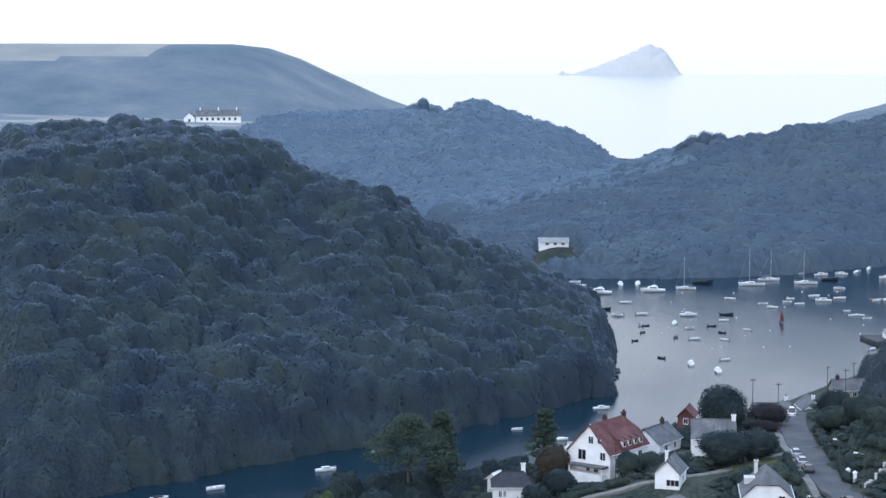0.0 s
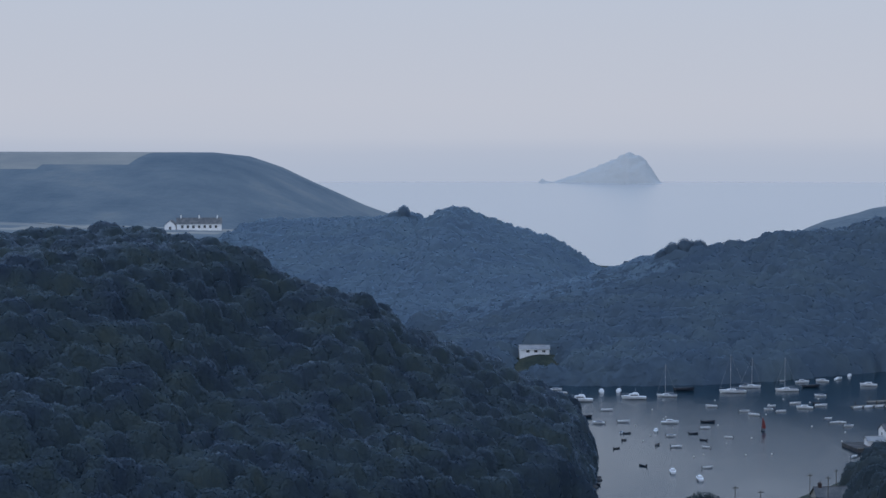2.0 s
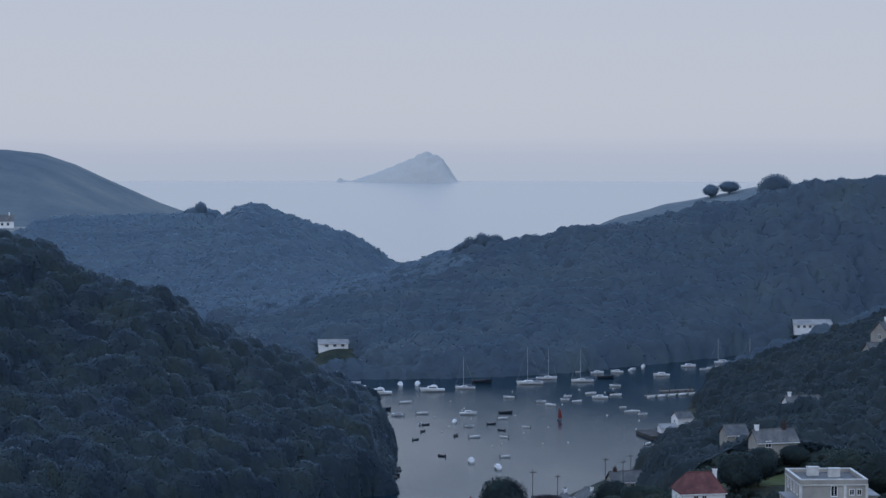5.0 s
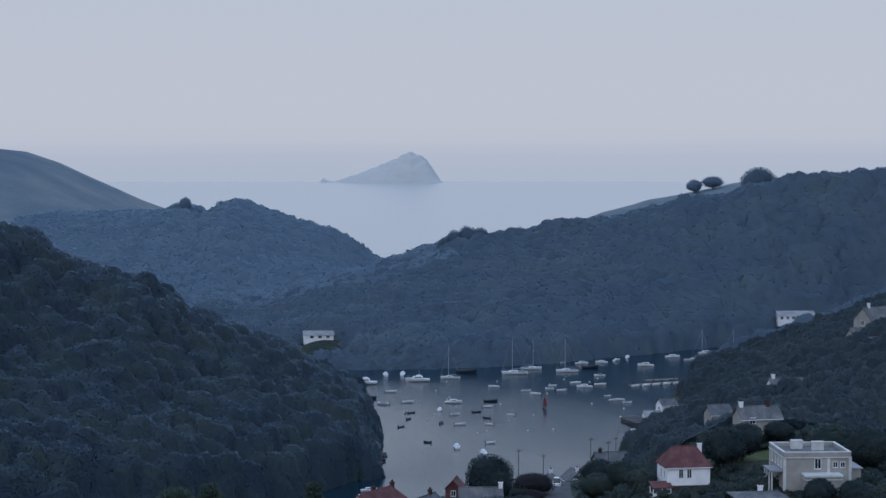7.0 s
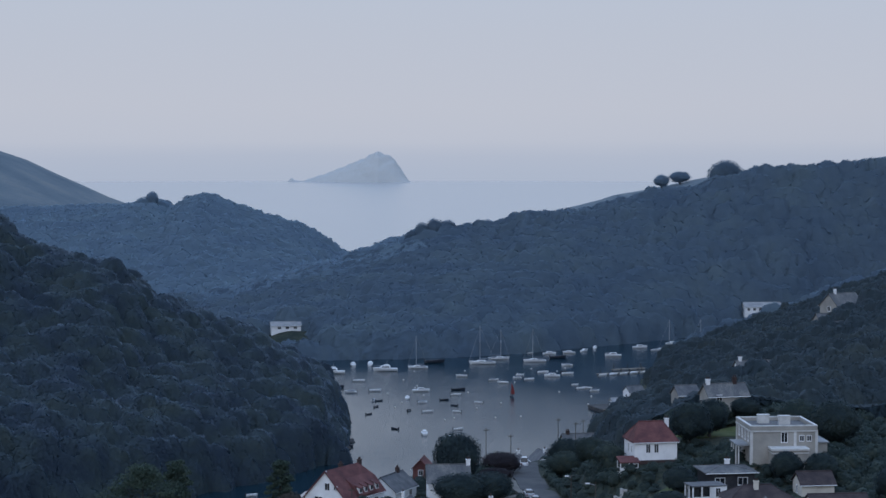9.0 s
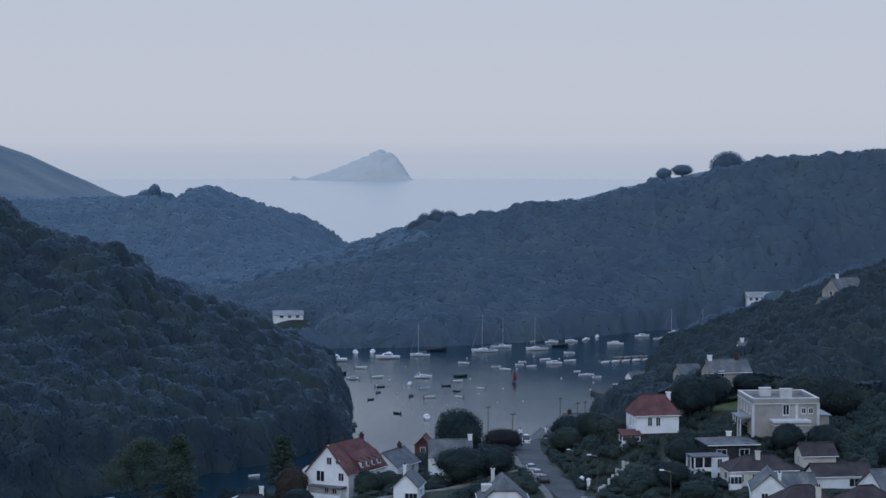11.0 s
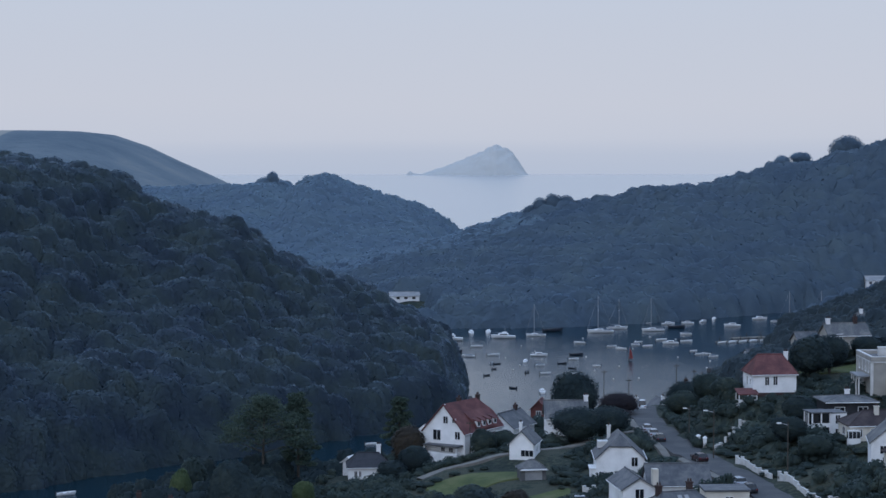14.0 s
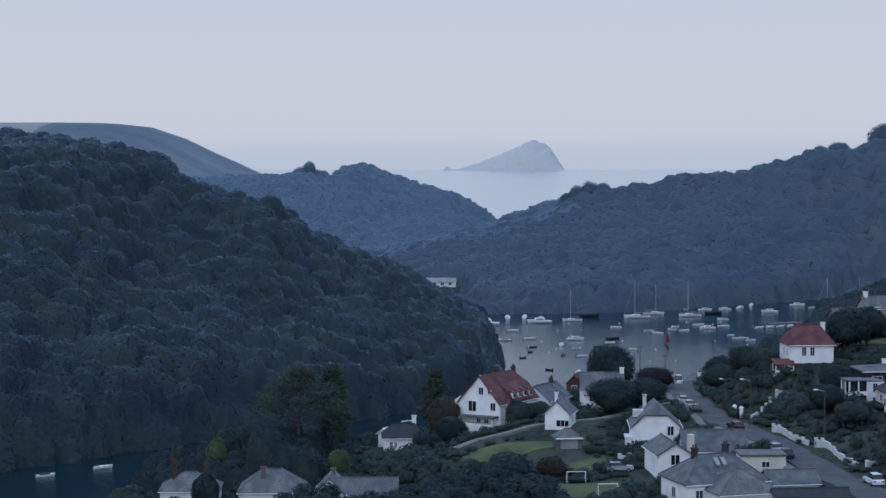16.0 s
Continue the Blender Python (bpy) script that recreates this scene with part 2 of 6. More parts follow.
    head = np.where(y < 1300, -6, head)
    # the village slope and the hillside east of the pool
    village = 17.0 + 0.17 * x + 0.02 * (300 - y)
    village = village - 5.0 * sstep(14, 30, x) * (1 - sstep(36, 62, x)) * sstep(230, 300, y)
    village = np.maximum(village, 17 + 0.02 * (300 - y)) * (x > 0) + village * (x <= 0)
    weight, total = np.full_like(x, 0.004), village * 0.004
    for px, py, pz in PLOTS + LOW_PLOTS + ROAD:
        w = 1.0 / (1.0 + (((x - px) ** 2 + (y - py) ** 2) / 30.0) ** 2)
        weight, total = weight + w, total + w * pz
    village = total / weight
    t = s + 52.0 + 8 * sstep(0, 30, x)
    village = np.minimum(village, -0.42 * t + 1.2)
    village = np.minimum(village, (516 - y + 0.25 * x + 3.0 * np.maximum(x - 45, 0)) * 0.16)
    edge = np.interp(y, [380, 480, 533, 570, 613, 633, 672, 701, 735, 760, 802, 830, 860, 940], [-20, 20, 50, 72, 85, 88, 94, 100, 110, 128, 152, 167, 205, 265])
    side = np.minimum((x - edge) * np.interp(y, [480, 550, 600, 680, 760], [0.34, 0.42, 0.44, 0.36, 0.34]), 26 + (x - edge) * 0.16)
    side = np.where(y > 960, -6, side)
    blend = sstep(400, 520, y)
    near = np.where(y < 400, village, np.maximum(village * (1 - blend) + side * blend, village))
    near = np.where(x > 40, np.where(y < 400, village, village * (1 - blend) + side * blend), near)
    h = np.maximum.reduce([hill_a, ridge_c, field, spur, head, near, np.full_like(x, -4.0)])
    return np.maximum(h, -4.0)

# ---- ground, sea, island ----
def mesh_object(name, verts, faces, material, smooth=False, normals=None):
    me = bpy.data.meshes.new(name)
    verts, faces = np.asarray(verts, np.float32), np.asarray(faces, np.int32)
    k = faces.shape[1]
    me.vertices.add(len(verts))
    me.vertices.foreach_set("co", verts.ravel())
    me.loops.add(faces.size)
    me.loops.foreach_set("vertex_index", faces.ravel())
    me.polygons.add(len(faces))
    me.polygons.foreach_set("loop_start", np.arange(0, faces.size, k, dtype=np.int32))
    me.polygons.foreach_set("use_smooth", np.full(len(faces), smooth))
    if normals is not None:
        me.attributes.new("custom_normal", "FLOAT_VECTOR", "POINT").data.foreach_set("vector", np.asarray(normals, np.float32).ravel())
    me.update(calc_edges=True)
    for m in material if isinstance(material, list) else [material]:
        me.materials.append(m)
    return new(name, me)


def grid(xs, ys, height):
    gx, gy = np.meshgrid(xs, ys)
    v = np.stack([gx, gy, height(gx, gy)], -1).reshape(-1, 3)
    nx, ny = len(xs), len(ys)
    i = (np.arange(ny - 1)[:, None] * nx + np.arange(nx - 1)[None, :]).ravel()
    return v, np.stack([i, i + 1, i + nx + 1, i + nx], 1)


GX = np.concatenate([-np.geomspace(1450, 262, 22), np.arange(-260, -90, 4.0), np.arange(-90, 110, 1.5), np.arange(110, 300, 4.0), np.geomspace(300, 1450, 22)])
GY = np.concatenate([np.arange(-900, 200, 60), np.arange(200, 430, 1.5), np.arange(430, 860, 4.0), np.arange(860, 1400, 7.0), np.arange(1400, 2440, 20.0), np.geomspace(2450, 4680, 12)])
gv, gf = grid(GX, GY, lambda x, y: land(x, y) + lobes(x, y, 22, 1.0) * 0.25)
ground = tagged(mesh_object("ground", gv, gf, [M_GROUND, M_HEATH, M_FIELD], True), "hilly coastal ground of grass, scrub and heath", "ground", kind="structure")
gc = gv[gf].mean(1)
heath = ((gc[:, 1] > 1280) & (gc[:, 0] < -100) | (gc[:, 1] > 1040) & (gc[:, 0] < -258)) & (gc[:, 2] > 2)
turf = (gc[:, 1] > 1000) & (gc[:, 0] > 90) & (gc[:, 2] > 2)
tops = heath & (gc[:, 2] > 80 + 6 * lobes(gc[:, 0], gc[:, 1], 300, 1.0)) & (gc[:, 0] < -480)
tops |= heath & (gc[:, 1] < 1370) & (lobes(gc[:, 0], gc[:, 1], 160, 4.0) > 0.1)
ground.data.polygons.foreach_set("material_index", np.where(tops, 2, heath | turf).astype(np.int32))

sv, sf = grid(np.linspace(-4500, 4500, 31), np.linspace(-900, 1400, 24), lambda x, y: x * 0)
tagged(mesh_object("water", sv, sf, M_WATER), "calm grey-blue tidal water reflecting the evening sky", "water", kind="structure")
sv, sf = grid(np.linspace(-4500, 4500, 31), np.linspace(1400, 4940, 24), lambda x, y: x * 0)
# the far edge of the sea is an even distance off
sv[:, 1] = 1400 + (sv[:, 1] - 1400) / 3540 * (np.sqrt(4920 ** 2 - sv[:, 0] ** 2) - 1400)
tagged(mesh_object("sea", sv, sf, M_SEA), "open sea in pale haze, ruffled by a light breeze", "sea", kind="structure")


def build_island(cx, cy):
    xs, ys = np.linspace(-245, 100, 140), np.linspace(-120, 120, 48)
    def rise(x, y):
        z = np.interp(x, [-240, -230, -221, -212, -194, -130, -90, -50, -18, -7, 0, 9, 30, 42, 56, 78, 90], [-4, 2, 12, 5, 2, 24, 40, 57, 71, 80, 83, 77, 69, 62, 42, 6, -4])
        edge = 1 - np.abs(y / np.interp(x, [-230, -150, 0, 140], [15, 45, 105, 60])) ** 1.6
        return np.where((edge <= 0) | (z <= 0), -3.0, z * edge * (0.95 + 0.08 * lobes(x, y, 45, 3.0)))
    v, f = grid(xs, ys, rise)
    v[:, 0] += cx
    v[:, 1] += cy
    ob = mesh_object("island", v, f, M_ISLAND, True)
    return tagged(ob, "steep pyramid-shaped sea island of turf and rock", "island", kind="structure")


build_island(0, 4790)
# ---- woods ----
def ico(level):
    bm = bmesh.new()
    bmesh.ops.create_icosphere(bm, subdivisions=level, radius=1.0)
    v = np.array([p.co for p in bm.verts])
    f = np.array([[p.index for p in q.verts] for q in bm.faces])
    bm.free()
    return v, f


def unit(v):
    return v / (np.linalg.norm(v, axis=-1, keepdims=True) + 1e-9)


def sprigs(c, n, size, rng, tilt=0.38, slim=1.0):
    """A three-cornered leaf sprig at each place c, roughly across the direction n; gives corners and normals."""
    k = len(c)
    face = unit(n + rng.normal(0, tilt, (k, 3)))
    e = unit(np.cross(face, rng.normal(size=(k, 3))))
    g = np.cross(face, e)
    s = size * rng.uniform(0.55, 1.25, (k, 1))
    v = np.stack([c + e * s, c + (g * 0.85 * slim - e * 0.5) * s, c - (g * 0.85 * slim + e * 0.5) * s], 1).reshape(-1, 3)
    return v, np.repeat(unit(n * 0.95 + face * 0.05), 3, axis=0)


def crown(level, seed, leaves, leaf=0.13, low=-0.6, boughs=11, wide=0.60, loose=0.05):
    """A leafy crown of radius 1: rounded boughs grown together, clad in leaf sprigs. Gives vertices, faces, normals."""
    rng = np.random.default_rng(seed)
    hub = unit(rng.normal(size=(boughs, 3)) * (1, 1, 0.9) + (0, 0, 0.25)) * rng.uniform(0.30, 0.50, (boughs, 1)) * (1.0 if wide > 0.45 else 1.35)
    hub[0] = (0, 0, 0.1)
    rad = rng.uniform(0.72, 1.0, boughs) * wide
    rad[0] = 0.72

    def surface(d):
        b = d @ hub.T
        q = b * b - (hub * hub).sum(1) + rad * rad
        r = np.where(q > 0, b + np.sqrt(np.maximum(q, 0)), 0)
        return r.max(1), r.argmax(1)

    v, f = ico(level)
    r, k = surface(v)
    core = v * (r * (1 - 0.9 * loose))[:, None]
    core[:, 2] = np.maximum(core[:, 2], low)
    core_n = unit(core - hub[k] * 0.8)
    d = unit(rng.normal(size=(leaves, 3)) + (0, 0, 0.35))
    r, k = surface(d)
    p = d * r[:, None]
    n = unit(unit(p - hub[k]) * 0.5 + d * 0.4 + (0, 0, 0.2))
    p = p * rng.uniform(1 - loose, 1 + 1.3 * loose, (leaves, 1))
    ok = p[:, 2] > low
    tv, tn = sprigs(p[ok], n[ok], leaf, rng, 0.15 + 2 * loose)
    tf = np.arange(len(tv)).reshape(-1, 3) + len(core)
    return np.concatenate([core, tv]), np.concatenate([f, tf]), np.concatenate([core_n, tn])


def join(pieces):
    base, vs, fs, ns = 0, [], [], []
    for v, f, n in pieces:
        vs.append(v)
        fs.append(f + base)
        ns.append(n)
        base += len(v)
    return np.concatenate(vs), np.concatenate(fs), np.concatenate(ns)


def stand(proto, x, y, z, rx, ry, rz, turn):
    """A crown stretched, turned about the upright and set with its middle at x, y, z."""
    v, f, n = proto
    c, s = math.cos(turn), math.sin(turn)
    w, m = v * (rx, ry, rz), unit(n / (rx, ry, rz))
    spin = np.array([[c, s, 0], [-s, c, 0], [0, 0, 1]])
    return w @ spin + (x, y, z), f, m @ spin


def scatter(x0, x1, y0, y1, gap, seed, inside):
    """Spots on a jittered grid where inside(x, y, z) holds."""
    rng = np.random.default_rng(seed)
    gx, gy = np.meshgrid(np.arange(x0, x1, gap), np.arange(y0, y1, gap * 0.9))
    gx = gx + (np.arange(gx.shape[0]) % 2)[:, None] * gap * 0.5
    gx, gy = gx.ravel() + rng.uniform(-0.32, 0.32, gx.size) * gap, gy.ravel() + rng.uniform(-0.32, 0.32, gy.size) * gap
    gz = land(gx, gy)
    ok = inside(gx, gy, gz)
    return np.stack([gx, gy, gz], 1)[ok]


BUSHES = [crown(1, 60 + k, 150, 0.16, boughs=10, wide=0.5, loose=0.09) for k in range(7)]


def woodland(name, x0, x1, y0, y1, gap, radius, tall, seed, inside, material, protos, res=2.0, sink=0.35, uneven=0.8, soften=0.35, tufts=0, tuft=0.5):
    """A thicket: many rounded bushes on a rough leafy sheet that follows the ground."""
    rng = np.random.default_rng(seed)
    spots = scatter(x0, x1, y0, y1, gap, seed, inside)
    pieces = []
    xs, ys = np.arange(x0, x1, res), np.arange(y0, y1, res)
    gx, gy = np.meshgrid(xs, ys)
    gz = land(gx, gy)
    ok = inside(gx, gy, gz)
    inner = ok.copy()
    inner[1:-1, 1:-1] = ok[1:-1, 1:-1] & ok[:-2, 1:-1] & ok[2:, 1:-1] & ok[1:-1, :-2] & ok[1:-1, 2:]
    z = gz + tall - 0.3 * (radius[0] + radius[1]) + rng.normal(0, 0.12 * res, gz.shape) + uneven * 0.6 * lobes(gx, gy, 9 * res, seed)
    ny_, nx_ = np.gradient(gz, res)
    v = np.stack([gx, gy, z], -1).reshape(-1, 3)
    n = unit(np.stack([-nx_, -ny_, np.ones_like(gz)], -1).reshape(-1, 3))
    w = len(xs)
    i = (np.arange(len(ys) - 1)[:, None] * w + np.arange(w - 1)[None, :]).ravel()
    f = np.concatenate([np.stack([i, i + 1, i + w + 1], 1), np.stack([i, i + w + 1, i + w], 1)])
    z = np.where(inner, z, gz - 0.4)
    v[:, 2] = z.ravel()
    f = f[ok.ravel()[f].all(1)]
    if tufts and len(f):
        pick = f[rng.choice(len(f), tufts)]
        mix = rng.dirichlet((1, 1, 1), tufts)[:, :, None]
        tv, tn = sprigs((v[pick] * mix).sum(1) + (0, 0, 0.1 * tuft), n[pick[:, 0]], tuft, rng, 0.6)
        pieces.append((tv, np.arange(len(tv)).reshape(-1, 3), tn))
    used, f = np.unique(f, return_inverse=True)
    pieces.append((v[used], f.reshape(-1, 3), n[used]))
    for x, y, g in spots:
        r = radius[0] + (radius[1] - radius[0]) * rng.uniform() ** 1.7
        a, b = min(int((y - y0) / res), len(ys) - 1), min(int((x - x0) / res), len(xs) - 1)
        if inner[max(a - 1, 0):a + 2, max(b - 1, 0):b + 2].all():
            up, at = r * rng.uniform(0.8, 1.0), tall - sink * r + rng.normal(0, uneven)
        else:
            r, up = max(r, tall * rng.uniform(0.42, 0.56)), tall * rng.uniform(0.5, 0.58)
            at = up * 0.62
        pieces.append(stand(protos[rng.integers(len(protos))], x, y, g + at, r * rng.uniform(0.9, 1.12), r * rng.uniform(0.9, 1.12), up, rng.uniform(0, 6.28)))
    v, f, n = join(pieces)
    # normals bent to the slope and the camera's side, to even out shading
    row, col = np.clip(((v[:, 1] - y0) / res).astype(int), 0, len(ys) - 1), np.clip(((v[:, 0] - x0) / res).astype(int), 0, len(xs) - 1)
    slope = unit(np.stack([-nx_[row, col], -ny_[row, col] - 0.2, np.ones(len(v))], -1))
    n = unit(n * (1 - soften) + slope * soften)
    return mesh_object(name, v, f, material, True, n)


def canopy(name, x0, x1, y0, y1, gap, radius, tall, seed, inside, material, res, uneven, soften, count, size, boughs=8):
    """Closed woodland seen from outside: the domes of many crowns, each of several boughs, grown together, clad in leaf sprigs all over."""
    rng = np.random.default_rng(seed)
    xs, ys = np.arange(x0 - 8, x1 + 8, res), np.arange(y0 - 8, y1 + 8, res)
    gx, gy = np.meshgrid(xs, ys)
    gz = land(gx, gy)
    ok = inside(gx, gy, gz)
    # how far in from the wood's edge, from 0 to 1 over the width of a crown
    steps = max(2, round(0.45 * tall / res))
    inner, depth = ok.copy(), ok.astype(float)
    for k in range(steps):
        inner[1:-1, 1:-1] &= inner[:-2, 1:-1] & inner[2:, 1:-1] & inner[1:-1, :-2] & inner[1:-1, 2:]
        depth += inner
    depth /= steps + 1
    top = gz - 0.5 + (tall - 0.45 * radius[1] + 0.5) * np.sqrt(1 - (1 - depth) ** 2)

    def dome(cx, cy, cz, r, up):
        wide = 1.45 * r
        a, b = int((cx - wide - xs[0]) / res), int((cx + wide - xs[0]) / res) + 2
        c, d = int((cy - wide - ys[0]) / res), int((cy + wide - ys[0]) / res) + 2
        a, c = max(a, 0), max(c, 0)
        q = ((gx[c:d, a:b] - cx) ** 2 + (gy[c:d, a:b] - cy) ** 2) / (r * r)
        top[c:d, a:b] = np.maximum(top[c:d, a:b], np.where(q < 2.1, cz + up * (1 - 0.45 * q - 0.55 * q * q), -99))

    for x, y, g in scatter(x0, x1, y0, y1, gap, seed, inside):
        r = radius[0] + (radius[1] - radius[0]) * rng.uniform() ** 1.7
        edge = not inner[min(int((y - ys[0]) / res), len(ys) - 1), min(int((x - xs[0]) / res), len(xs) - 1)]
        cz, up = g + tall - 0.62 * r + rng.normal(0, uneven), r * rng.uniform(0.75, 1.0)
        if edge:
            r = max(0.8 * r, tall * rng.uniform(0.34, 0.46))
            cz, up = g - 0.4, tall * rng.uniform(0.55, 0.9)
        dome(x, y, cz, r * 0.9, up)
        for k in range(boughs):
            a, d = rng.uniform(0, 6.283), r * rng.uniform(0.25, 0.8)
            dome(x + d * math.cos(a), y + d * math.sin(a), cz + up * (0.78 * math.sqrt(1 - (d / r) ** 2) - 0.1), r * rng.uniform(0.26, 0.42), r * rng.uniform(0.24, 0.4))
    live = ok | (top > gz + 0.3)
    w = len(xs)
    i = (np.arange(len(ys) - 1)[:, None] * w + np.arange(w - 1)[None, :]).ravel()
    f = np.concatenate([np.stack([i, i + 1, i + w + 1], 1), np.stack([i, i + w + 1, i + w], 1)])
    f = f[live.ravel()[f].any(1)]
    v = np.stack([gx, gy, top + rng.normal(0, 0.17, gz.shape)], -1).reshape(-1, 3)

    def normals(z):
        dy, dx = np.gradient(z, res)
        return unit(np.stack([-dx, -dy, np.ones_like(z)], -1)).reshape(-1, 3)

    soft = top.copy()
    soft[1:-1, 1:-1] = sum(top[1 + a:len(ys) - 1 + a, 1 + b:w - 1 + b] for a in (-1, 0, 1) for b in (-1, 0, 1)) / 9
    # shading normals lean to hillside and camera, a haze-like loss of contrast
    hill = unit(normals(gz) + np.array((0, -0.15, 0)))
    n = unit(normals(soft) * (1 - soften) + hill * soften)
    out = np.cross(v[f[:, 1]] - v[f[:, 0]], v[f[:, 2]] - v[f[:, 0]])
    area = np.linalg.norm(out, axis=1)
    pick = rng.choice(len(f), count, p=area / area.sum())
    mix = rng.dirichlet((1, 1, 1), count)[:, :, None]
    face = unit(out[pick])
    c = (v[f[pick]] * mix).sum(1) + face * rng.uniform(-0.2, 0.9, (count, 1)) * size
    tv, _ = sprigs(c, face, size, rng, 0.28 if size < 0.5 else 0.16)
    tn = np.repeat(n[f[pick, 0]], 3, axis=0)
    used, f = np.unique(f, return_inverse=True)
    v, f, n = join([(v[used], f.reshape(-1, 3), n[used]), (tv, np.arange(len(tv)).reshape(-1, 3), tn)])
    return mesh_object(name, v, f, material, True, n)


def hill_side(x, y):
    return (x + 10) * -0.79 + (y - 515) * 0.615 - 0.12 * np.maximum(-30.0 - x, 0)


wood = canopy("oak_wood", -215, -8, 330, 605, 5.2, (2.8, 5.6), 9.4, 1, lambda x, y, z: (z > -0.9) & (hill_side(x, y) > -1.0) & (x < -12.7) & (x > -0.36 * y) & (hill_side(x, y) < 150), M_WOOD, 0.9, 0.8, 0.35, 620000, 0.42)
tagged(wood, "dense dark-green oak wood covering a steep creekside hill", "wood", kind="stuff")
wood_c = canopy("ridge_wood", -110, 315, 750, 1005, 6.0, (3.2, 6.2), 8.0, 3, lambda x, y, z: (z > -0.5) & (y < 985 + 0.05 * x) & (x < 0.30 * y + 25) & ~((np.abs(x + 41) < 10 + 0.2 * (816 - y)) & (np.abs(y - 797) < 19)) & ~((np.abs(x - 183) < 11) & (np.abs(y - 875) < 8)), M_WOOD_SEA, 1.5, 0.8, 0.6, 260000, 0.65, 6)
tagged(wood_c, "misty green wood on the ridge beyond the moorings", "wood", kind="stuff")
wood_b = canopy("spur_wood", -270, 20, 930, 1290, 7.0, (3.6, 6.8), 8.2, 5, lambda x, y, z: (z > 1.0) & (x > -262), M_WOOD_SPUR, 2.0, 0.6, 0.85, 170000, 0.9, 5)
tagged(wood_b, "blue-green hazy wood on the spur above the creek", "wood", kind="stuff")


def clear_of_houses(x, y):
    ok = np.ones_like(x, bool)
    for hx, hy, r in ((146, 580, 9), (143, 568, 9), (137, 553, 9), (131, 515, 7), (95, 463, 8), (69, 415, 5), (107, 384, 9), (69, 364, 6), (87, 617, 11), (82, 610, 9), (78, 604, 8), (70, 324, 14), (49, 332, 12)):
        ok &= (x - hx) ** 2 + (y - hy) ** 2 > r * r
    return ok


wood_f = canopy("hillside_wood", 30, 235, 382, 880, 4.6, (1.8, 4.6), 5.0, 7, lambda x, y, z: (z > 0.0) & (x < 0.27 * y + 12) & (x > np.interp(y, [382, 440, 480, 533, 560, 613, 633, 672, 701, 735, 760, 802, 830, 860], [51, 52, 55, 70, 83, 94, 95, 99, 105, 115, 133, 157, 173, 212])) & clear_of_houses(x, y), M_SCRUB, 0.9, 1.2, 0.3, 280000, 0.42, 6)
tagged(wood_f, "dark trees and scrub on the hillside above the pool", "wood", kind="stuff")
# ---- building things ----
M_WHITE = shade("white_render", [(0.70, 0.70, 0.70), (0.80, 0.80, 0.80), (0.86, 0.86, 0.86)], 0.6, 0.8, 0.15, 14)
M_CREAM = shade("cream_render", [(0.50, 0.46, 0.40), (0.60, 0.56, 0.49), (0.66, 0.62, 0.55)], 0.5, 0.85, 0.15, 14)
M_STUCCO = shade("grey_buff_stucco", [(0.27, 0.26, 0.24), (0.33, 0.315, 0.285), (0.38, 0.36, 0.33)], 0.4, 0.85, 0.1, 14)
M_SLATE = shade("weathered_slate", [(0.050, 0.053, 0.062), (0.085, 0.088, 0.096), (0.14, 0.138, 0.136)], 0.7, 0.6, 0.5, 7, 0.4, fine=0.5)
M_SLATE_PALE = shade("pale_lichened_slate", [(0.066, 0.07, 0.077), (0.102, 0.104, 0.108), (0.165, 0.16, 0.15)], 0.55, 0.7, 0.5, 7, 0.35, fine=0.6, stretch=(1.0, 0.6, 0.5))
M_RED = shade("red_clay_tile", [(0.075, 0.033, 0.035), (0.115, 0.046, 0.045), (0.16, 0.070, 0.063)], 0.6, 0.8, 0.5, 6, fine=0.5)
M_BROWN = shade("brown_tile", [(0.028, 0.022, 0.024), (0.045, 0.034, 0.035), (0.066, 0.050, 0.048)], 0.7, 0.75, 0.5, 6, fine=0.5)
M_BRICK = shade("chimney_brick", [(0.040, 0.030, 0.030), (0.075, 0.050, 0.046)], 1.5, 0.9, 0.4, 12)
M_TRIM = shade("white_paint", [(0.70, 0.70, 0.70), (0.80, 0.80, 0.80)], 0.8, 0.5)
M_STONE = shade("painted_stone_dressing", [(0.46, 0.455, 0.44), (0.56, 0.555, 0.54), (0.63, 0.625, 0.61)], 0.8, 0.7)
M_DARK = shade("dark_timber", [(0.022, 0.024, 0.030), (0.045, 0.046, 0.052)], 1.0, 0.7, 0.3, 9)
M_LEAD = shade("grey_felt_roof", [(0.20, 0.205, 0.22), (0.27, 0.275, 0.28), (0.33, 0.33, 0.33)], 0.35, 0.7, 0.2, 5)
M_GLASS = shade("window_glass", [(0.010, 0.013, 0.018), (0.022, 0.026, 0.032)], 1.0, 0.06, spec=0.6)
M_ASPHALT = shade("worn_asphalt", [(0.055, 0.057, 0.062), (0.075, 0.076, 0.080), (0.10, 0.098, 0.097)], 0.25, 0.85, 0.3, 12)
M_LAWN = shade("mown_lawn", [(0.052, 0.070, 0.030), (0.078, 0.094, 0.038), (0.110, 0.115, 0.055)], 0.35, 0.95, 0.4, 10)
M_GRAVEL = shade("pale_gravel", [(0.13, 0.122, 0.11), (0.20, 0.19, 0.17)], 0.5, 0.95, 0.5, 9)
M_METAL = shade("galvanised_steel", [(0.25, 0.26, 0.27), (0.33, 0.34, 0.35)], 1.0, 0.45, metal=0.7)


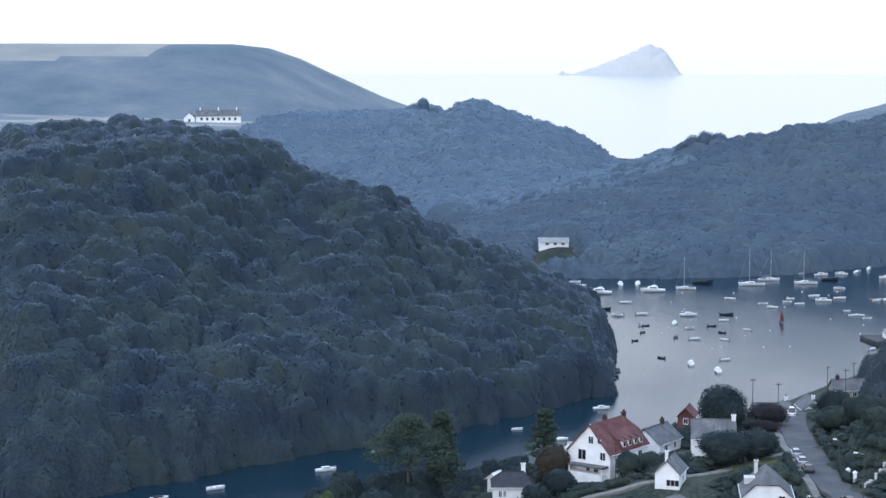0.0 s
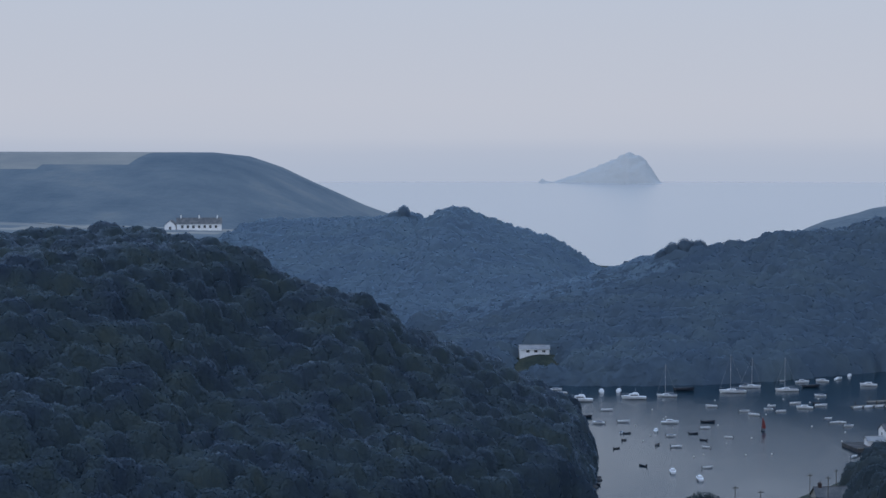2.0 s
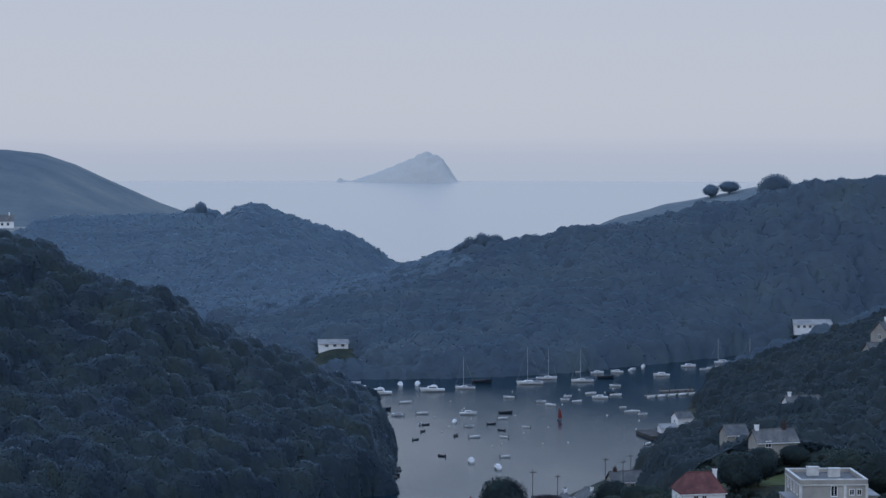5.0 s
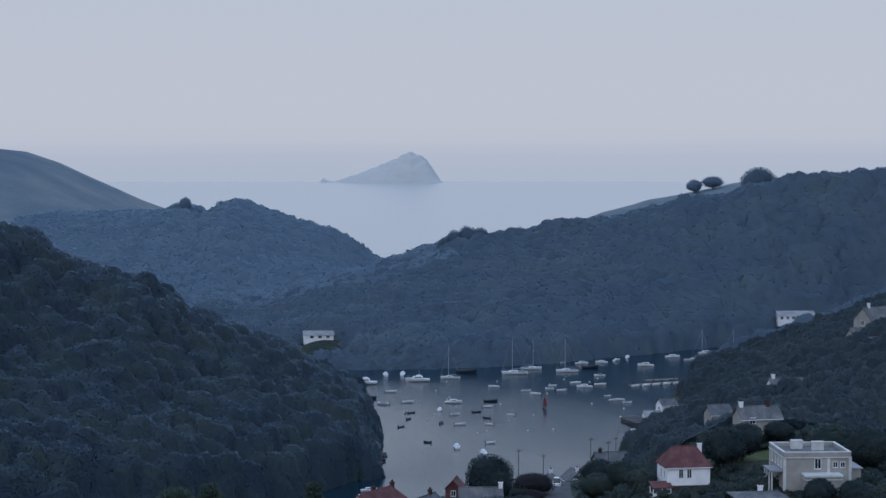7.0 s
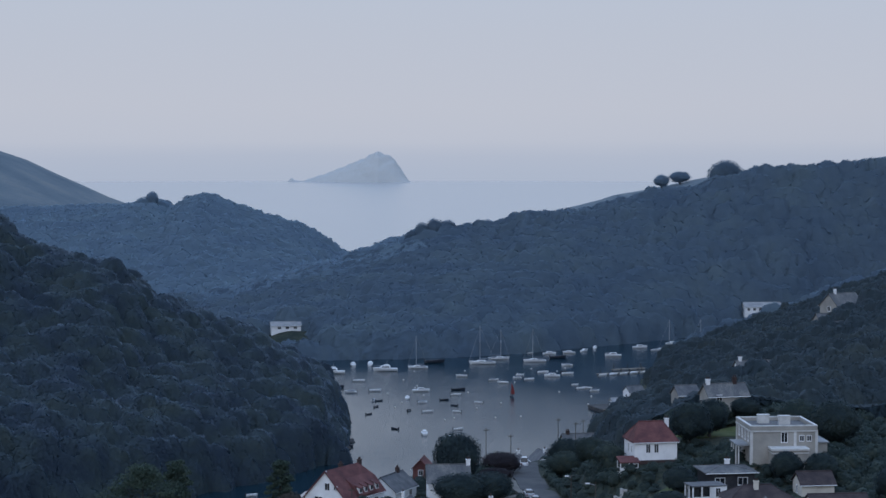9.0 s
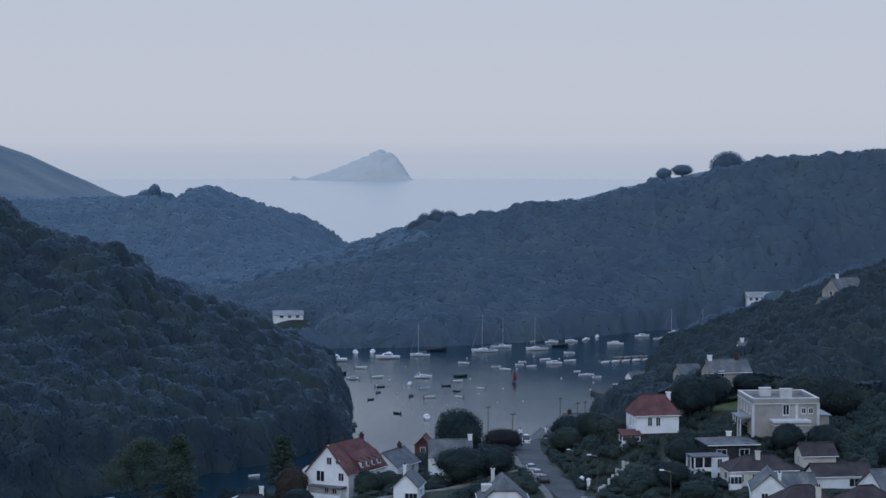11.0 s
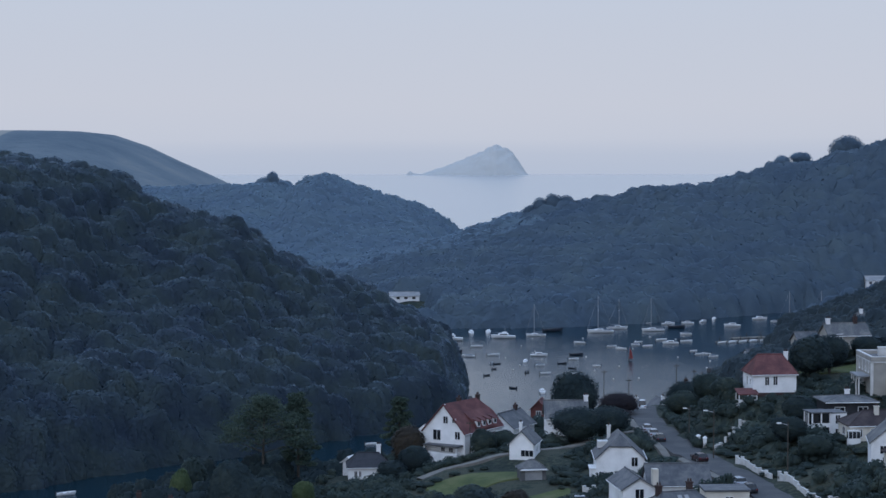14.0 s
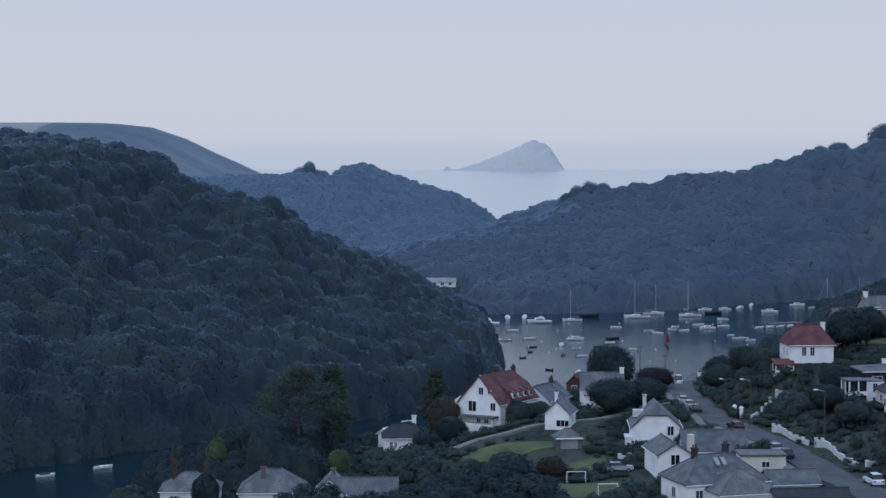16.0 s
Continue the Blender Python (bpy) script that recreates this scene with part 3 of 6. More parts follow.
def part(name, bm, material, parent, label=""):
    me = bpy.data.meshes.new(name)
    bmesh.ops.recalc_face_normals(bm, faces=bm.faces)
    bm.to_mesh(me)
    bm.free()
    me.materials.append(material)
    ob = new(name, me)
    ob.parent = parent
    return tagged(ob, label) if label else ob


def thing(name, label, category, m, group=""):
    ob = new(name)
    ob.empty_display_size = 0.5
    ob.matrix_basis = m
    return tagged(ob, label, category, group)


def block(bm, x0, x1, y0, y1, z0, z1, bevel=0.0):
    v = [bm.verts.new(p) for p in ((x0, y0, z0), (x1, y0, z0), (x1, y1, z0), (x0, y1, z0), (x0, y0, z1), (x1, y0, z1), (x1, y1, z1), (x0, y1, z1))]
    f = [bm.faces.new([v[i] for i in q]) for q in ((3, 2, 1, 0), (4, 5, 6, 7), (0, 1, 5, 4), (1, 2, 6, 5), (2, 3, 7, 6), (3, 0, 4, 7))]
    if bevel:
        bmesh.ops.bevel(bm, geom=list({e for q in f for e in q.edges}), offset=bevel, segments=1, affect="EDGES")
    return bm


def boxed(*a):
    return block(bmesh.new(), *a)


def extrude_x(bm, outline, x0, x1):
    """A solid with that (y, z) outline from x0 to x1."""
    a, b = [bm.verts.new((x0, y, z)) for y, z in outline], [bm.verts.new((x1, y, z)) for y, z in outline]
    n = len(outline)
    bm.faces.new(a[::-1])
    bm.faces.new(b)
    for i in range(n):
        bm.faces.new((a[i], a[(i + 1) % n], b[(i + 1) % n], b[i]))
    return bm


def tube(bm, p, q, r0, r1, sides=8):
    p, q = Vector(p), Vector(q)
    d = (q - p).normalized()
    u = d.orthogonal().normalized()
    w = d.cross(u)
    ring = lambda c, r: [bm.verts.new(c + (u * math.cos(6.2832 * i / sides) + w * math.sin(6.2832 * i / sides)) * r) for i in range(sides)]
    a, b = ring(p, r0), ring(q, r1)
    for i in range(sides):
        bm.faces.new((a[i], a[(i + 1) % sides], b[(i + 1) % sides], b[i]))
    bm.faces.new(a[::-1])
    bm.faces.new(b)
    return bm


def on_face(face, L, W, u, off):
    """The plan point on a wall face: u metres to the right of its middle, off metres in front of it."""
    return {"-x": (-L / 2 - off, -u), "+x": (L / 2 + off, u), "-y": (u, -W / 2 - off), "+y": (-u, W / 2 + off)}[face]


def face_box(bm, face, L, W, u0, u1, o0, o1, z0, z1):
    a, b = on_face(face, L, W, u0, o0), on_face(face, L, W, u1, o1)
    return block(bm, min(a[0], b[0]), max(a[0], b[0]), min(a[1], b[1]), max(a[1], b[1]), z0, z1)


def window(parent, face, L, W, u, v, w, h, name="window", trim=None):
    t, bm = 0.09, bmesh.new()
    loops = []
    for off in (0.0, 0.08):
        for grow, low in ((t, t * 1.5), (0.0, 0.0)):
            loops.append([bm.verts.new((*on_face(face, L, W, u + sx * (w / 2 + grow), off), v + sz * h / 2 + (grow if sz > 0 else -low))) for sx, sz in ((-1, -1), (1, -1), (1, 1), (-1, 1))])
    for i in range(4):
        k = (i + 1) % 4
        for a, b in ((2, 3), (0, 2), (1, 3)):
            bm.faces.new((loops[a][i], loops[a][k], loops[b][k], loops[b][i]))
    frame_ob = part(name, bm, trim or M_TRIM, parent)
    for i in range(1, max(2, round(w / 0.75))):
        c = u - w / 2 + w * i / max(2, round(w / 0.75))
        part("glazing_bar", face_box(bmesh.new(), face, L, W, c - 0.035, c + 0.035, 0.012, 0.055, v - h / 2, v + h / 2), trim or M_TRIM, frame_ob)
    part("pane", face_box(bmesh.new(), face, L, W, u - w / 2, u + w / 2, -0.05, 0.012, v - h / 2, v + h / 2), M_GLASS, frame_ob, "dark glass pane")
    return frame_ob


def ring(x0, x1, y0, y1, t, z0, z1):
    """A rectangular band of thickness t, as one connected solid."""
    bm, rows = bmesh.new(), []
    for z in (z0, z1):
        for g in (0.0, t):
            rows.append([bm.verts.new(p) for p in ((x0 + g, y0 + g, z), (x1 - g, y0 + g, z), (x1 - g, y1 - g, z), (x0 + g, y1 - g, z))])
    for i in range(4):
        k = (i + 1) % 4
        for a, b in ((0, 1), (2, 3), (0, 2), (1, 3)):
            bm.faces.new((rows[a][i], rows[a][k], rows[b][k], rows[b][i]))
    return bm


def chimney(parent, x, y, z0, z1, material, sx=0.8, sy=0.6, pots=2):
    bm = block(bmesh.new(), x - sx / 2, x + sx / 2, y - sy / 2, y + sy / 2, z0, z1)
    block(bm, x - sx / 2 - 0.08, x + sx / 2 + 0.08, y - sy / 2 - 0.08, y + sy / 2 + 0.08, z1, z1 + 0.16)
    c = part("chimney", bm, material, parent)
    for i in range(pots):
        px = x + (i - (pots - 1) / 2) * sx * 0.5
        part("pot", tube(bmesh.new(), (px, y, z1 + 0.16), (px, y, z1 + 0.6), 0.14, 0.11), M_BRICK, c, "clay chimney pot")
    return c


def roof_part(parent, kind, L, W, eave, ridge, material, over=0.35, hip=1.0):
    bm = bmesh.new()
    s = (ridge - eave) / (W / 2)
    if kind == "gable":
        a, lo, t = W / 2 + over, eave - over * s, 0.2
        extrude_x(bm, [(-a, lo), (0, ridge), (a, lo), (a, lo + t), (0, ridge + t), (-a, lo + t)], -L / 2 - over, L / 2 + over)
        extrude_x(bm, [(-0.14, ridge + 0.12), (0.14, ridge + 0.12), (0.09, ridge + 0.3), (-0.09, ridge + 0.3)], -L / 2 - over, L / 2 + over)
    elif kind == "hip":
        a, b = L / 2 + over, W / 2 + over
        r = max(L / 2 - W / 2 * hip, 0.05)
        z = eave - over * s * 0.6
        v = [bm.verts.new(p) for p in ((-a, -b, z), (a, -b, z), (a, b, z), (-a, b, z), (-a, -b, z + 0.16), (a, -b, z + 0.16), (a, b, z + 0.16), (-a, b, z + 0.16), (-r, 0, ridge), (r, 0, ridge))]
        for q in ((3, 2, 1, 0), (0, 1, 5, 4), (1, 2, 6, 5), (2, 3, 7, 6), (3, 0, 4, 7), (4, 5, 9, 8), (5, 6, 9), (6, 7, 8, 9), (7, 4, 8)):
            bm.faces.new([v[i] for i in q])
        tube(bm, (-r - 0.1, 0, ridge), (r + 0.1, 0, ridge), 0.13, 0.13, 6)
        for sx in (-1, 1):
            for sy in (-1, 1):
                tube(bm, (sx * r, 0, ridge - 0.02), (sx * a, sy * b, z + 0.16), 0.10, 0.10, 5)
    elif kind == "jerkin":
        # gables clipped by a small hip at the ends named in clips
        a, lo = W / 2 + over, eave - over * s
        zc = eave + (ridge - eave) * 0.5
        wc, d = a * (ridge - zc) / (ridge - lo), (ridge - zc) * 0.9
        ends = {}
        for k in (-1, 1):
            x = k * (L / 2 + over)
            p = [bm.verts.new(q) for q in ((x, -a, lo), (x, a, lo))]
            if k in hip:
                p += [bm.verts.new(q) for q in ((x, -wc, zc), (x, wc, zc), (x - k * d, 0, ridge))]
                bm.faces.new((p[2], p[3], p[4]))
            else:
                p += [None, None, bm.verts.new((x, 0, ridge))]
            ends[k] = p
        m, q = ends[-1], ends[1]
        for i in (0, 1):
            bm.faces.new([t for t in (m[i], q[i], q[2 + i], q[4], m[4], m[2 + i]) if t])
        bmesh.ops.recalc_face_normals(bm, faces=bm.faces)
        bmesh.ops.solidify(bm, geom=bm.faces[:], thickness=0.18)
    else:
        block(bm, -L / 2 - over, L / 2 + over, -W / 2 - over, W / 2 + over, eave, ridge)
    return part("roof", bm, material, parent)


def house(label, x, y, z, turn, L, W, eave, ridge, kind="gable", wall=M_WHITE, roof=M_SLATE, windows=(), doors=(), chimneys=(), over=0.35, hip=1.0, name="house", category="house"):
    h = thing(name, label, category, pose(x, y, z, 0, 0, turn))
    if kind == "gable":
        bm = extrude_x(bmesh.new(), [(-W / 2, -2.5), (W / 2, -2.5), (W / 2, eave), (0, ridge), (-W / 2, eave)], -L / 2, L / 2)
    elif kind == "jerkin":
        # the walls stop under the clipped hips
        bm, rows = bmesh.new(), []
        zc = eave + (ridge - eave) * 0.5 - 0.08
        for k in (-1, 1):
            top = [(W / 4, zc), (-W / 4, zc)] if k in hip else [(0.02, ridge - 0.02), (-0.02, ridge - 0.02)]
            rows.append([bm.verts.new((k * L / 2, y, z)) for y, z in [(-W / 2, -2.5), (W / 2, -2.5), (W / 2, eave - 0.05)] + top + [(-W / 2, eave - 0.05)]])
        bm.faces.new(rows[0])
        bm.faces.new(rows[1])
        for i in range(6):
            if i != 3:
                bm.faces.new((rows[0][i], rows[0][(i + 1) % 6], rows[1][(i + 1) % 6], rows[1][i]))
        bm.faces.new((rows[0][3], rows[0][4], rows[1][4], rows[1][3]))
    else:
        bm = boxed(-L / 2, L / 2, -W / 2, W / 2, -2.5, eave)
    part("wall", bm, wall, h)
    roof_part(h, kind, L, W, eave, ridge, roof, over, hip)
    if kind != "flat":
        for k in (-1, 1):
            e = eave - over * (ridge - eave) / (W / 2) * (0.6 if kind == "hip" else 1)
            part("gutter", tube(bmesh.new(), (-L / 2 - over, k * (W / 2 + over + 0.05), e + 0.04), (L / 2 + over, k * (W / 2 + over + 0.05), e + 0.04), 0.07, 0.07, 6), M_TRIM, h)
    for row in windows:
        window(h, row[0], L, W, *row[1:])
    for face, u, w, hh in doors:
        d = window(h, face, L, W, u, hh / 2 + 0.1, w, hh, "door")
        part("door_handle", face_box(bmesh.new(), face, L, W, u + w * 0.32, u + w * 0.4, 0.012, 0.06, 1.0, 1.1), M_METAL, d)
    for cx, cy, top, m in chimneys:
        chimney(h, cx, cy, eave * 0.6, top, m)
    return h


# ---- road, walls, lawns ----
def ribbon(name, line, half, material, lift, label, category, step=1.5, edge=0.0, kind="structure"):
    """A strip that lies on the ground along a line of (x, y), with its edges turned down."""
    pts = [Vector(p[:2]) for p in line]
    dense = []
    for a, b in zip(pts, pts[1:]):
        n = max(1, int((b - a).length / step))
        dense += [a.lerp(b, i / n) for i in range(n)]
    dense.append(pts[-1])
    bm, last = bmesh.new(), None
    for i, p in enumerate(dense):
        d = (dense[min(i + 1, len(dense) - 1)] - dense[max(i - 1, 0)]).normalized()
        side = Vector((-d.y, d.x))
        row = []
        zc = float(land(p.x, p.y)) + lift
        for k in (-1, -0.5, 0, 0.5, 1):
            q = p + side * half * k
            row.append(bm.verts.new((q.x, q.y, max(zc, float(land(q.x, q.y)) + lift * 0.6) if not edge else zc)))
        for k, vert in ((-1, row[0]), (1, row[-1])):
            q = p + side * (half + 0.05) * k
            low = bm.verts.new((q.x, q.y, vert.co.z - 0.6))
            row = [low] + row if k < 0 else row + [low]
        if last:
            for a in range(len(row) - 1):
                bm.faces.new((last[a], last[a + 1], row[a + 1], row[a]))
        last = row
    ob = part(name, bm, material, None)
    return tagged(ob, label, category, kind=kind)


ribbon("road", ROAD, 2.9, M_ASPHALT, 0.32, "worn grey asphalt village road running downhill to the water", "road", edge=1)
ribbon("pavement", [(p[0] - 3.7, p[1]) for p in ROAD[2:10]], 0.7, M_GRAVEL, 0.42, "narrow raised pavement beside the village road", "pavement", edge=1)
ribbon("drive", [(-14, 321), (-10, 324.5), (-4, 326), (3, 329.5), (9, 334), (15, 338.5), (22, 345), (28, 349)], 0.8, M_GRAVEL, 0.25, "pale gravel drive between hedges and lawn", "drive")

for verge in ([(-434, 1342), (-399, 1301), (-369, 1274)], [(-353, 1265), (-335, 1260), (-314, 1252)]):
    ribbon("field_verge", verge, 3.0, M_FIELD, 0.4, "pale strip of dry grass beside a far field hedge", "field", 6.0, edge=1)


def patch(name, cx, cy, rx, ry, turn, material, label, category, lift=0.14):
    """A piece of mown ground with an uneven outline that follows the slope."""
    bm = bmesh.new()
    a = radians(turn)
    rings = [[bm.verts.new((cx, cy, float(land(cx, cy)) + lift + 0.1))]]
    for r in (0.3, 0.55, 0.8, 1.0, 1.04):
        row = []
        for i in range(28):
            t = 6.2832 * i / 28
            k = r * (1 + 0.07 * math.sin(3 * t + cx) + 0.05 * math.sin(5 * t + cy))
            px, py = rx * k * max(-0.86, min(0.86, math.cos(t) * 1.05)), ry * k * max(-0.86, min(0.86, math.sin(t) * 1.05))
            qx, qy = cx + px * math.cos(a) - py * math.sin(a), cy + px * math.sin(a) + py * math.cos(a)
            row.append(bm.verts.new((qx, qy, float(land(qx, qy)) + (lift if r < 1.02 else -0.3) + 0.1)))
        rings.append(row)
    for i in range(28):
        bm.faces.new((rings[0][0], rings[1][i], rings[1][(i + 1) % 28]))
        for p, q in zip(rings[1:], rings[2:]):
            bm.faces.new((p[i], q[i], q[(i + 1) % 28], p[(i + 1) % 28]))
    return tagged(part(name, bm, material, None), label, category, kind="structure")


LAWNS = [(-4, 314.5, 9.5, 5.0, 16), (6, 299, 7.5, 3.6, 18), (9, 272, 8, 7, 0), (50.5, 314, 4.5, 3.0, 20), (-5, 334, 3, 2, 20), (20, 340, 5, 2, 20), (64, 350, 9, 5, 10)]
for lawn in LAWNS:
    patch("lawn", *lawn, M_LAWN, "short dry green lawn in a hillside garden", "lawn")
# ---- village houses ----
hall = house("tall white gabled house with a red tiled roof and dormers", -6.8, 350.5, 17.5, 57, 13, 9.5, 4.6, 9.7, "jerkin", hip=(1,), wall=M_WHITE, roof=M_RED,
             windows=[("-x", 0.4, 6.7, 1.0, 1.3), ("-x", 2.3, 6.6, 0.7, 0.7), ("-x", -1.6, 3.7, 1.7, 1.9), ("-x", 3.1, 3.9, 1.1, 1.4), ("-x", -0.2, 1.0, 0.8, 0.9), ("-x", 1.6, 1.0, 0.9, 0.9), ("-y", 3.6, 3.0, 1.2, 1.2)],
             chimneys=[(-1.0, 0.3, 10.1, M_BRICK), (5.0, 0.0, 10.1, M_BRICK)])
porch = part("porch", extrude_x(bmesh.new(), [(-4.4, 1.9), (3.6, 1.9), (3.6, 2.05), (-4.4, 2.25)], -8.6, -6.5), M_SLATE, hall, "lean-to slate porch roof")
part("post", boxed(-8.4, -8.2, -4.2, -4.0, -1.0, 1.95), M_TRIM, porch)
part("post", boxed(-8.4, -8.2, 3.2, 3.4, -1.0, 1.9), M_TRIM, porch)
hall.location.z += 0.3
part("porch_wall", boxed(-8.5, -6.5, -4.1, 3.3, -2.0, 0.7), M_WHITE, hall)
part("side_wing", extrude_x(bmesh.new(), [(4.7, -2), (6.0, -2), (6.0, 4.4), (4.7, 5.4)], -6.3, -2.5), M_WHITE, hall)
dormer_row = part("dormer_skirt", extrude_x(bmesh.new(), [(-5.0, 4.75), (-4.0, 6.3), (-1.8, 7.85), (-3.0, 6.2)], -2.6, 5.0), M_RED, hall, "tiled swept roof over the dormer row")
for k in range(4):
    dx = -1.7 + 1.9 * k
    d = part("dormer", boxed(dx - 0.5, dx + 0.5, -4.75, -3.2, 5.1, 6.15), M_TRIM, hall)
    part("dormer_roof", extrude_x(bmesh.new(), [(-5.0, 6.1), (-3.0, 6.75), (-3.0, 6.9), (-5.0, 6.25)], dx - 0.62, dx + 0.62), M_RED, d)
    part("pane", boxed(dx - 0.36, dx + 0.36, -4.79, -4.74, 5.3, 6.0), M_GLASS, d)

house("low white cottage with dark slate roof and chimney", 2.2, 364.5, 18.4, 62, 9, 6.5, 2.4, 4.9, windows=[("-y", -2, 1.3, 1.0, 1.1), ("-y", 1.8, 1.3, 1.0, 1.1)], chimneys=[(2.5, 0, 5.8, M_BRICK)])
bung = house("white rendered bungalow with a grey slate gable", 4.7, 328, 20.6, 78, 7.5, 5.2, 2.9, 5.3, roof=M_SLATE, windows=[("-x", 1.2, 1.0, 2.6, 1.2), ("-y", 0, 1.4, 1.2, 1.1)], chimneys=[(-0.5, 0.8, 6.6, M_WHITE)])
bung.scale = (0.86, 0.84, 0.9)
shed = house("small grey garage with a hipped slate roof", 5.6, 312.5, 19.2, 10, 5.6, 4.6, 2.2, 3.9, "hip", wall=M_SLATE_PALE, roof=M_SLATE_PALE, name="garage", category="garage")
part("garage_door", boxed(-1.9, 1.9, -2.36, -2.28, 0.0, 1.9), M_LEAD, shed, "grey panelled garage door")
part("fascia", boxed(-2.9, 2.9, -2.9, -2.6, 2.05, 2.3), M_TRIM, shed)
shed.scale = (0.78, 0.78, 0.85)

h3 = house("white rendered house with a clipped slate gable", 20.6, 314, 18.8, 90, 8.6, 8.2, 4.6, 8.4, "jerkin", roof=M_SLATE, hip=(-1, 1),
           windows=[("-x", 2.4, 3.8, 1.0, 1.5), ("-x", -3.2, 1.2, 0.8, 1.7), ("+y", 1.0, 1.5, 1.4, 1.4), ("+y", -1.5, 3.6, 1.0, 1.2)], chimneys=[(2.6, 1.6, 8.9, M_STONE)])
part("roof_lantern", boxed(-0.6, 1.4, 1.9, 3.7, 5.6, 6.7), M_STONE, h3, "white boxed dormer")
part("bay", boxed(-4.2, -0.6, 4.0, 5.1, -1.5, 2.5), M_WHITE, h3)
part("bay_cornice", boxed(-4.4, -0.5, 4.0, 5.3, 2.5, 2.7), M_TRIM, h3)
curved = bmesh.new()
for i in range(8):
    extrude_x(curved, [(-4.1 - 0.7 * i, -1.5), (-4.8 - 0.7 * i, -1.5), (-4.8 - 0.7 * i, 3.6 - 2.6 * math.sin((i + 1) * 0.196)), (-4.1 - 0.7 * i, 3.6 - 2.6 * math.sin(i * 0.196))], -1.0, -0.7)
part("yard_wall", curved, M_WHITE, h3, "white wall sweeping down to the yard")

h4 = house("white house with slate roof and broad chimney stack", 20.5, 281, 19.7, 100, 9, 5.2, 4.4, 6.0, roof=M_SLATE, windows=[("-x", 0.0, 3.6, 1.3, 1.5), ("-x", 0.0, 1.1, 1.3, 2.0), ("-y", -3.0, 3.4, 0.9, 1.2), ("-y", 0.5, 3.4, 0.8, 0.9)])
part("chimney_stack", boxed(-3.6, -2.5, -3.2, -2.3, -1, 7.2), M_CREAM, h4, "broad rendered chimney stack")
house("slate-roofed cross wing with white gable", 27.5, 283.5, 20.8, 4, 9.5, 6, 3.3, 5.9, roof=M_SLATE, windows=[("-y", -2.5, 1.7, 0.8, 1.0), ("-y", 1.5, 1.7, 0.8, 1.0)], name="house_wing", category="house")

h5 = house("white house with hipped grey slate roof and rooflights", 24.6, 250.5, 21.8, 20, 12, 8.5, 3.6, 6.9, "hip", roof=M_SLATE, hip=0.85, windows=[("-y", -4.2, 1.9, 1.0, 1.6), ("-y", -2.2, 1.9, 1.0, 1.6), ("-y", 1.5, 1.9, 1.0, 1.4), ("-x", 0, 1.9, 1.2, 1.4)],
           chimneys=[(-2.8, 0.4, 7.6, M_BRICK), (1.8, 0.3, 7.9, M_BRICK)])
for k in (-0.4, 0.6):
    sk = bmesh.new()
    extrude_x(sk, [(-2.2, 5.55), (-1.1, 6.35), (-1.1, 6.55), (-2.2, 5.75)], k - 0.3, k + 0.3)
    part("rooflight", sk, M_LEAD, h5)
house("pale slate hipped wing of a white house", 27.4, 246.0, 21.8, 18, 8.5, 8.0, 2.9, 5.6, "hip", roof=M_SLATE_PALE, windows=[("-y", 0, 1.8, 1.2, 1.2)], name="house_wing", category="house")
house("flat-roofed cream annex with a small window", 33.2, 269, 22.9, 4, 6.5, 4.6, 2.7, 2.95, "flat", wall=M_CREAM, roof=M_SLATE, windows=[("-y", 0.3, 1.5, 1.1, 0.8)], name="annex", category="annex", over=0.2)
house("low slate-roofed outbuilding beside the road", 35.6, 256, 22.0, 12, 7.0, 5.0, 2.0, 3.4, roof=M_SLATE, name="outbuilding", category="outbuilding")
house("dark slate roof of a house below the road", 36.6, 243.5, 20.2, 8, 10, 7, 2.6, 4.9, roof=M_DARK)
house("slate cottage with white chimney behind bushes", 13.0, 354.5, 20.4, 2, 8.0, 6.5, 3.6, 6.4, roof=M_SLATE_PALE, windows=[("-x", 0, 2.0, 1.0, 1.2), ("-y", -2, 2, 1.0, 1.2), ("-y", 2, 2, 1.0, 1.2)], chimneys=[(3.9, 0, 7.4, M_WHITE)])
house("small red gabled boathouse with white window", 9.0, 392, 16.6, 80, 5, 3.4, 3.6, 5.3, wall=M_RED, roof=M_RED, windows=[("-x", 0, 2.6, 0.9, 1.1)], name="boathouse", category="boathouse")
house("white waterside cottage with slate roof", 32.4, 424, 12.6, 100, 6.5, 4.6, 2.5, 4.4, windows=[("-x", 0, 1.5, 0.9, 1.0)], chimneys=[(2, 0, 5.2, M_WHITE)])
house("long slate cottage beside the waterside road end", 27.6, 427, 11.8, 8, 6.0, 4.6, 2.4, 4.2, windows=[("-y", 0, 1.5, 0.9, 1.0)])
house("grey slate cottage above the road end", 47.5, 442, 14.6, 12, 7.5, 5.0, 2.6, 4.6, wall=M_STUCCO, roof=M_SLATE_PALE, windows=[("-y", 1, 1.5, 0.9, 1.0)], chimneys=[(-2.5, 0, 5.4, M_BRICK)])
house("grey slate cottage at the road end", 38.0, 430, 12.4, 100, 7, 5.0, 2.6, 4.6, windows=[("-x", 0, 1.7, 1, 1.1)], chimneys=[(-2, 0, 5.4, M_WHITE)])

r2 = house("white villa with a hipped red tiled roof", 49.0, 332.5, 31.6, 8, 8.8, 7.6, 3.9, 7.4, "hip", roof=M_RED, hip=0.5, windows=[("-y", -1.6, 2.6, 0.8, 1.6), ("-y", 0.1, 2.6, 0.8, 1.6), ("-x", -0.5, 2.3, 0.8, 1.6), ("-x", 1.8, 2.3, 0.7, 1.2)], chimneys=[(3.6, 1.0, 7.6, M_WHITE)])
